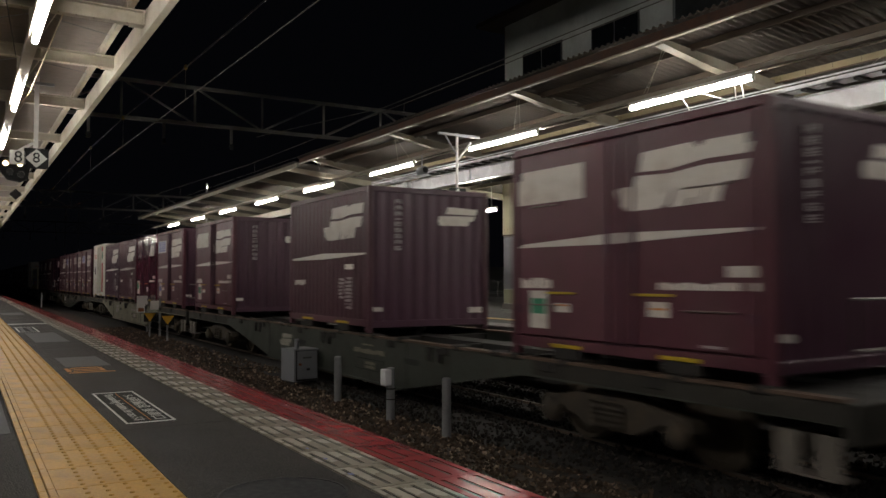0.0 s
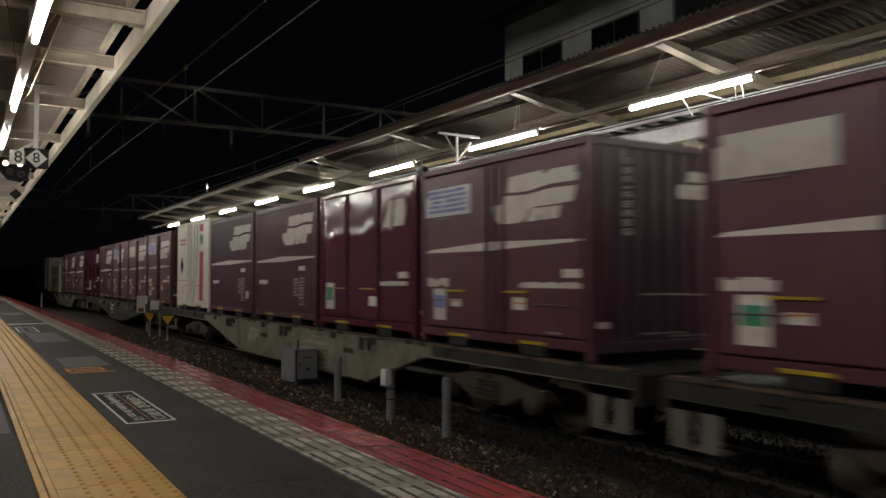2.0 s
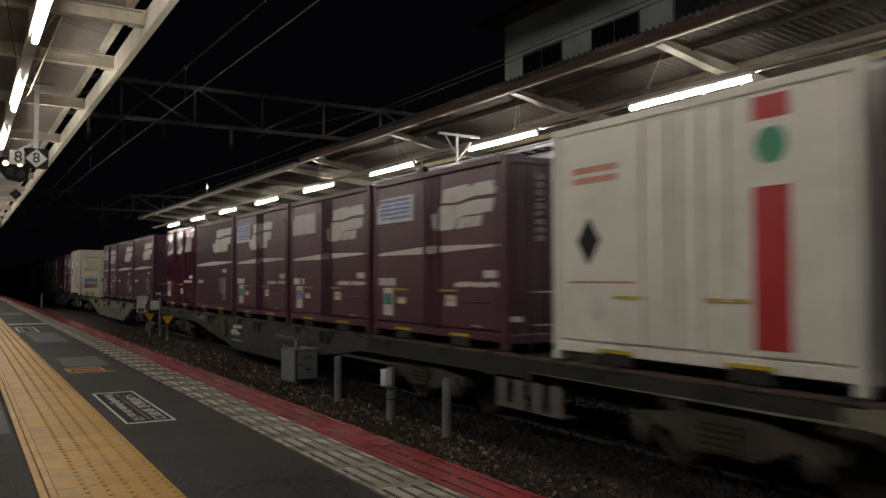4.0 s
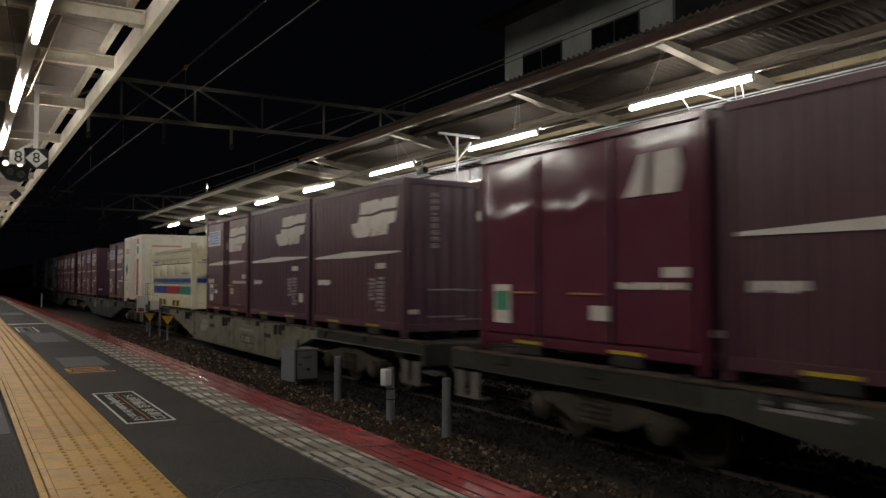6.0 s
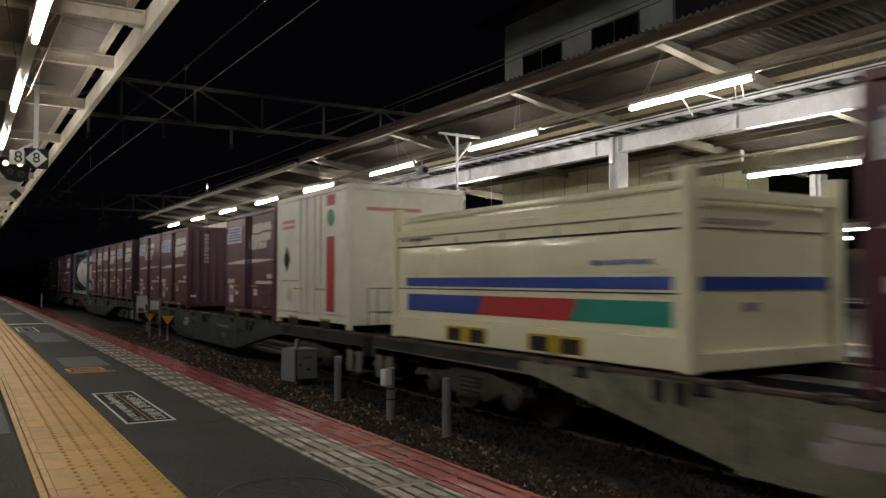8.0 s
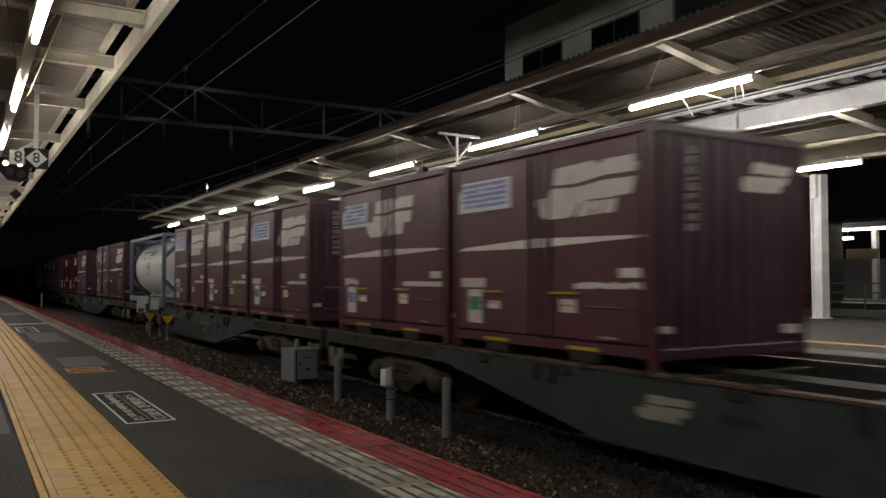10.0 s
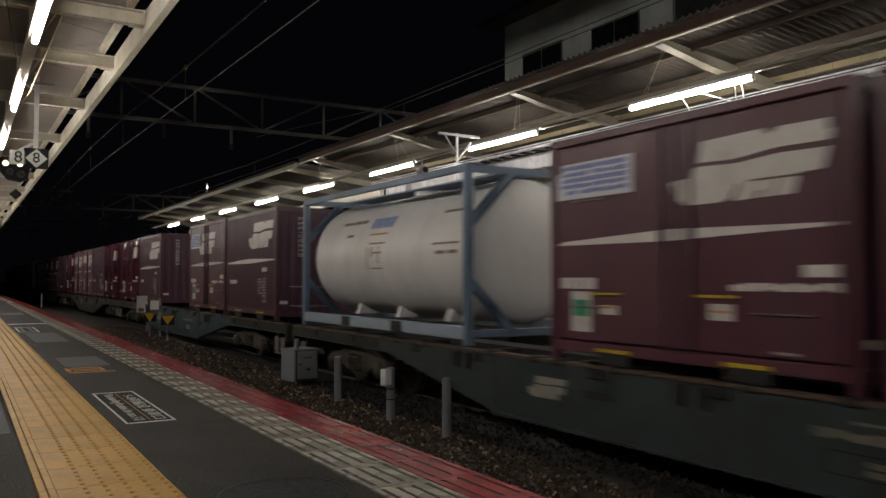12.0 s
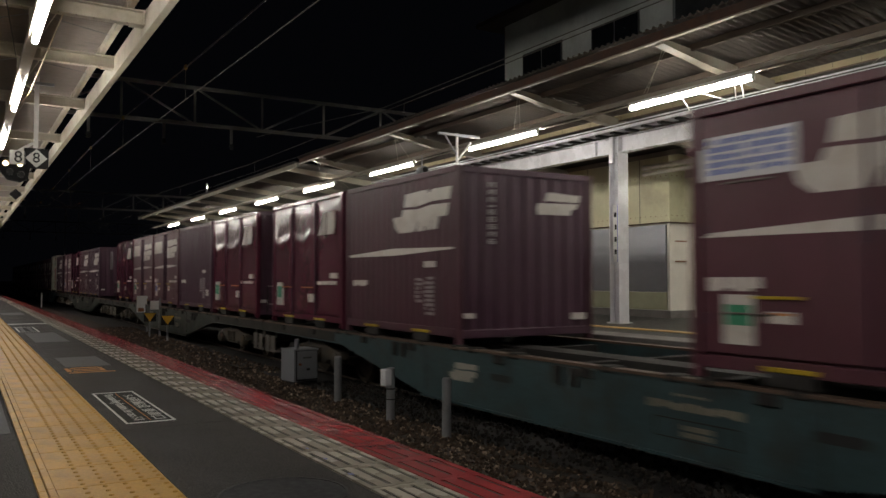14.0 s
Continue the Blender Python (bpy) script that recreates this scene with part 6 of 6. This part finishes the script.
    part("sill_joint", Geo().box(x - 0.003, 6.35, 0.26, x + 0.01, 6.365, 0.95), under_black, t)
    part("sill_joint", Geo().box(x - 0.003, 12.6, 0.30, x + 0.01, 12.615, 0.95), under_black, t)
    if variant == 0:
        part("emblem", logo(x + 0.004, 11.1, 11.95, 0.48, 0.80), mark_faint, t, "faded white slanted emblem")
    if variant == 2:
        part("emblem", logo(x + 0.004, 10.62, 11.52, 0.54, 0.79), mark_white, t, "white slanted emblem")
        part("emblem_stroke", Geo().prism([(11.5, 0.425), (10.62, 0.43), (10.62, 0.41), (11.3, 0.405)], "x", x, x + 0.01), mark_white, t, "thin white stroke")
        hw = part("hand_wheel", Geo().lathe([(0, 0.21), (0.03, 0.21), (0.03, 0.165), (0, 0.165), (0, 0.21)], (-1.33, 12.02, 0.655), "x", 24), ochre, t, "ochre hand wheel")
        for k in range(4):
            q = math.pi * k / 4
            part("spoke", Geo().tube((-1.315, 12.02 - 0.18 * math.cos(q), 0.655 - 0.18 * math.sin(q)), (-1.315, 12.02 + 0.18 * math.cos(q), 0.655 + 0.18 * math.sin(q)), 0.012, 5), ochre, hw)
        scribble("sill_writing", x, 13.95, 14.85, 0.80, 0.91, 2, mark_faint, t, "pale writing", 15, 0.003, 0.11)
    part("brake_tank", Geo().tube((-0.75, 8.0, 0.5), (-0.75, 9.8, 0.5), 0.2, 14), under_black, t, "black air tank", True)
    for y, s in ((A, -1), (B, 1)):
        part("end_beam", Geo().box(-1.28, min(y, y + s * 0.1), 0.62, 1.28, max(y, y + s * 0.1), 0.95, 0.012), sooty_sill, t, "sooty end beam")
        part("coupler", Geo().box(-0.12, min(y, y + s * 0.62), 0.72, 0.12, max(y, y + s * 0.62), 0.96, 0.03), bogie_m, t, "rusty coupler")
        part("air_hose", Geo().path([(-0.45, y + s * 0.1, 0.75), (-0.5, y + s * 0.3, 0.5), (-0.3, y + s * 0.45, 0.45), (-0.1, y + s * 0.5, 0.6)], 0.025, 6), black_m, t)
        ym = y - s * 0.32
        st = part("corner_step", Geo().box(-1.29, ym - 0.29, 0.33, -1.08, ym + 0.29, 0.35), step_grey, t, "pale foot step")
        for d in (-0.29, 0.06):
            part("step_plate", Geo().box(-1.275, ym + d, 0.35, -1.26, ym + d + 0.23, 0.68), step_grey, st, "grey step hanger")
        yr = y + s * 0.06
        hr = part("hand_rail", Geo().tube((-1.2, yr, 1.75), (-0.55, yr, 1.75), 0.012, 6), rail_pale, t, "thin pale hand rail")
        for xr in (-1.2, -0.55):
            part("rail_post", Geo().tube((xr, yr, 0.94), (xr, yr, 1.75), 0.008, 5), under_black, hr)
        part("lower_rail", Geo().tube((-1.2, yr, 1.35), (-0.55, yr, 1.35), 0.011, 6), rail_pale, hr)
    for c in (C1, C2):
        bg = part("bogie", Geo().box(-0.95, c - 0.18, 0.40, 0.95, c + 0.18, 0.66, 0.03), bogie_m, t, "brown dusty bogie")
        for s in (-1, 1):
            xa, xb = (s * 1.06 - 0.09, s * 1.06 + 0.09)
            part("side_frame", Geo().prism([(c - 1.15, 0.44), (c - 1.1, 0.56), (c - 0.75, 0.60), (c - 0.35, 0.70), (c + 0.35, 0.70), (c + 0.75, 0.60), (c + 1.1, 0.56), (c + 1.15, 0.44), (c + 0.75, 0.47), (c + 0.35, 0.30), (c - 0.35, 0.30), (c - 0.75, 0.47)], "x", xa, xb), bogie_m, bg)
            for d in (-0.16, 0.0, 0.16):
                part("spring", Geo().lathe([(0.33 + k * 0.03, 0.055 + 0.012 * (k % 2)) for k in range(10)], (s * 1.17, c + d, 0), "z", 8), bogie_m, bg)
            for d in (-0.95, 0.95):
                part("axle_box", Geo().lathe([(s * 1.1, 0.15), (s * 1.20, 0.14), (s * 1.24, 0.09)], (0, c + d, 0.405), "x", 12), bogie_m, bg, smooth=True)
                part("brake_block", Geo().box(s * 0.53 - 0.05, c + d * 0.52 - 0.04, 0.30, s * 0.53 + 0.05, c + d * 0.52 + 0.04, 0.52), under_black, bg)
        for d in (-0.95, 0.95):
            g = Geo().tube((-0.95, 0, 0), (0.95, 0, 0), 0.07, 10)
            for s in (-1, 1):
                g.lathe([(s * 0.48, 0.42), (s * 0.505, 0.43), (s * 0.51, 0.405), (s * 0.61, 0.40), (s * 0.61, 0.34), (s * 0.565, 0.32), (s * 0.56, 0.12), (s * 0.60, 0.10)], (0, 0, 0), "x", 28)
            ws = part("wheelset", g, wheel_m, bg, "worn steel wheels on an axle", True)
            ws.location = (0, c + d, 0.405)
    return t


WHEELS, TRAIN = [], []
PAINTS = {"grey": (wagon_grey, "dusty grey flat container wagon"), "green": (wagon_green, "dark grey-green flat container wagon"),
          "teal": (wagon_teal, "dull teal-blue flat container wagon"), "slate": (wagon_slate, "slate-blue flat container wagon"), "olive": (wagon_olive, "dark olive flat container wagon")}
BUILT_W, BUILT_C = {}, {}

# each wagon: start of the wagon and of its first slot along the train, paint, five slots
# D, W, B, S: door container with a white panel and a brown-stained door, a white panel, a blue-lettered panel, or that and the emblem set back; R: ribbed; P: ribbed and unmarked; G: glossy; H: white; -: empty
CONSIST = [
    (4.27, 4.30, "green", "W-R-W"),
    (25.12, 25.16, "grey", "BGRRH"),
    (45.55, 45.43, "olive", "BWSRG"),
    (66.85, 66.88, "grey", "RRB"),
    (87.70, 87.77, "slate", "HB-BS"),
    (108.50, 108.58, "slate", "BDB"),
    (129.40, 129.52, "teal", "RS-RG"),
    (149.95, 149.95, "green", "GPWWG"),
    (170.60, 170.62, "green", "-RRGW"),
    (191.20, 191.22, "teal", "RHWWB"),
    (211.80, 211.82, "grey", "WBRRW"),
    (232.40, 232.42, "olive", "RWWBG"),
]
SEEDS = {"D": 8, "W": 1, "B": 2, "S": 3, "R": 4, "P": 5, "G": 6, "H": 7}


def container_of(code, k):
    key = (code, k % 2)
    make = {"D": lambda s: door_container("white", s, False, True), "W": lambda s: door_container("white", s), "B": lambda s: door_container("blue", s), "S": lambda s: door_container("blue", s, True),
            "R": lambda s: ribbed_container(s), "P": lambda s: ribbed_container(s, False), "G": gloss_container, "H": white_container}
    if key not in BUILT_C:
        BUILT_C[key] = make[code](SEEDS[code] * 2 + k % 2)
        return BUILT_C[key]
    return copy_thing(BUILT_C[key], Matrix())


def build_train():
    n = 0
    for i, (sw, sc, paint, slots) in enumerate(CONSIST):
        if paint not in BUILT_W:
            m, label = PAINTS[paint]
            w = BUILT_W[paint] = wagon(m, label, 0 if paint == "grey" else 2 if paint == "olive" else 3 if paint == "teal" else 1)
        else:
            w = copy_thing(BUILT_W[paint], Matrix())
        TRAIN.append((w, TRACK_X, sw, RAIL))
        WHEELS.extend((o, o.location.y) for o in w.children_recursive if o.name.startswith("wheelset"))
        for k, code in enumerate(slots):
            if code == "-":
                continue
            n += 1
            TRAIN.append((container_of(code, n), TRACK_X, sc + 3.9 * k, DECK))
    TRAIN.append((bulk_container(), TRACK_X, 66.88 + 13.18, DECK))
    TRAIN.append((tank_container(), TRACK_X, 108.58 + 13.30, DECK))


build_train()


# ---- what moves ----
def gone(t):
    """How far the train has come by t seconds, in metres."""
    return 9.425 * t + 0.011 * t * (t - 14)


def motions():
    times = [0.0, 2.0, 4.0, 6.0, 8.0, 10.0, 12.0, 14.0]
    for ob, x, s, z in TRAIN:
        walk(ob, [(t, Matrix.Translation((x, s - gone(t), z))) for t in times])
    turns = [k / 30 for k in range(421)]
    for ob, y in WHEELS:
        walk(ob, [(t, Matrix.Translation((0, y, 0.405)) @ Matrix.Rotation(gone(t) / 0.405, 4, "X")) for t in turns])


motions()
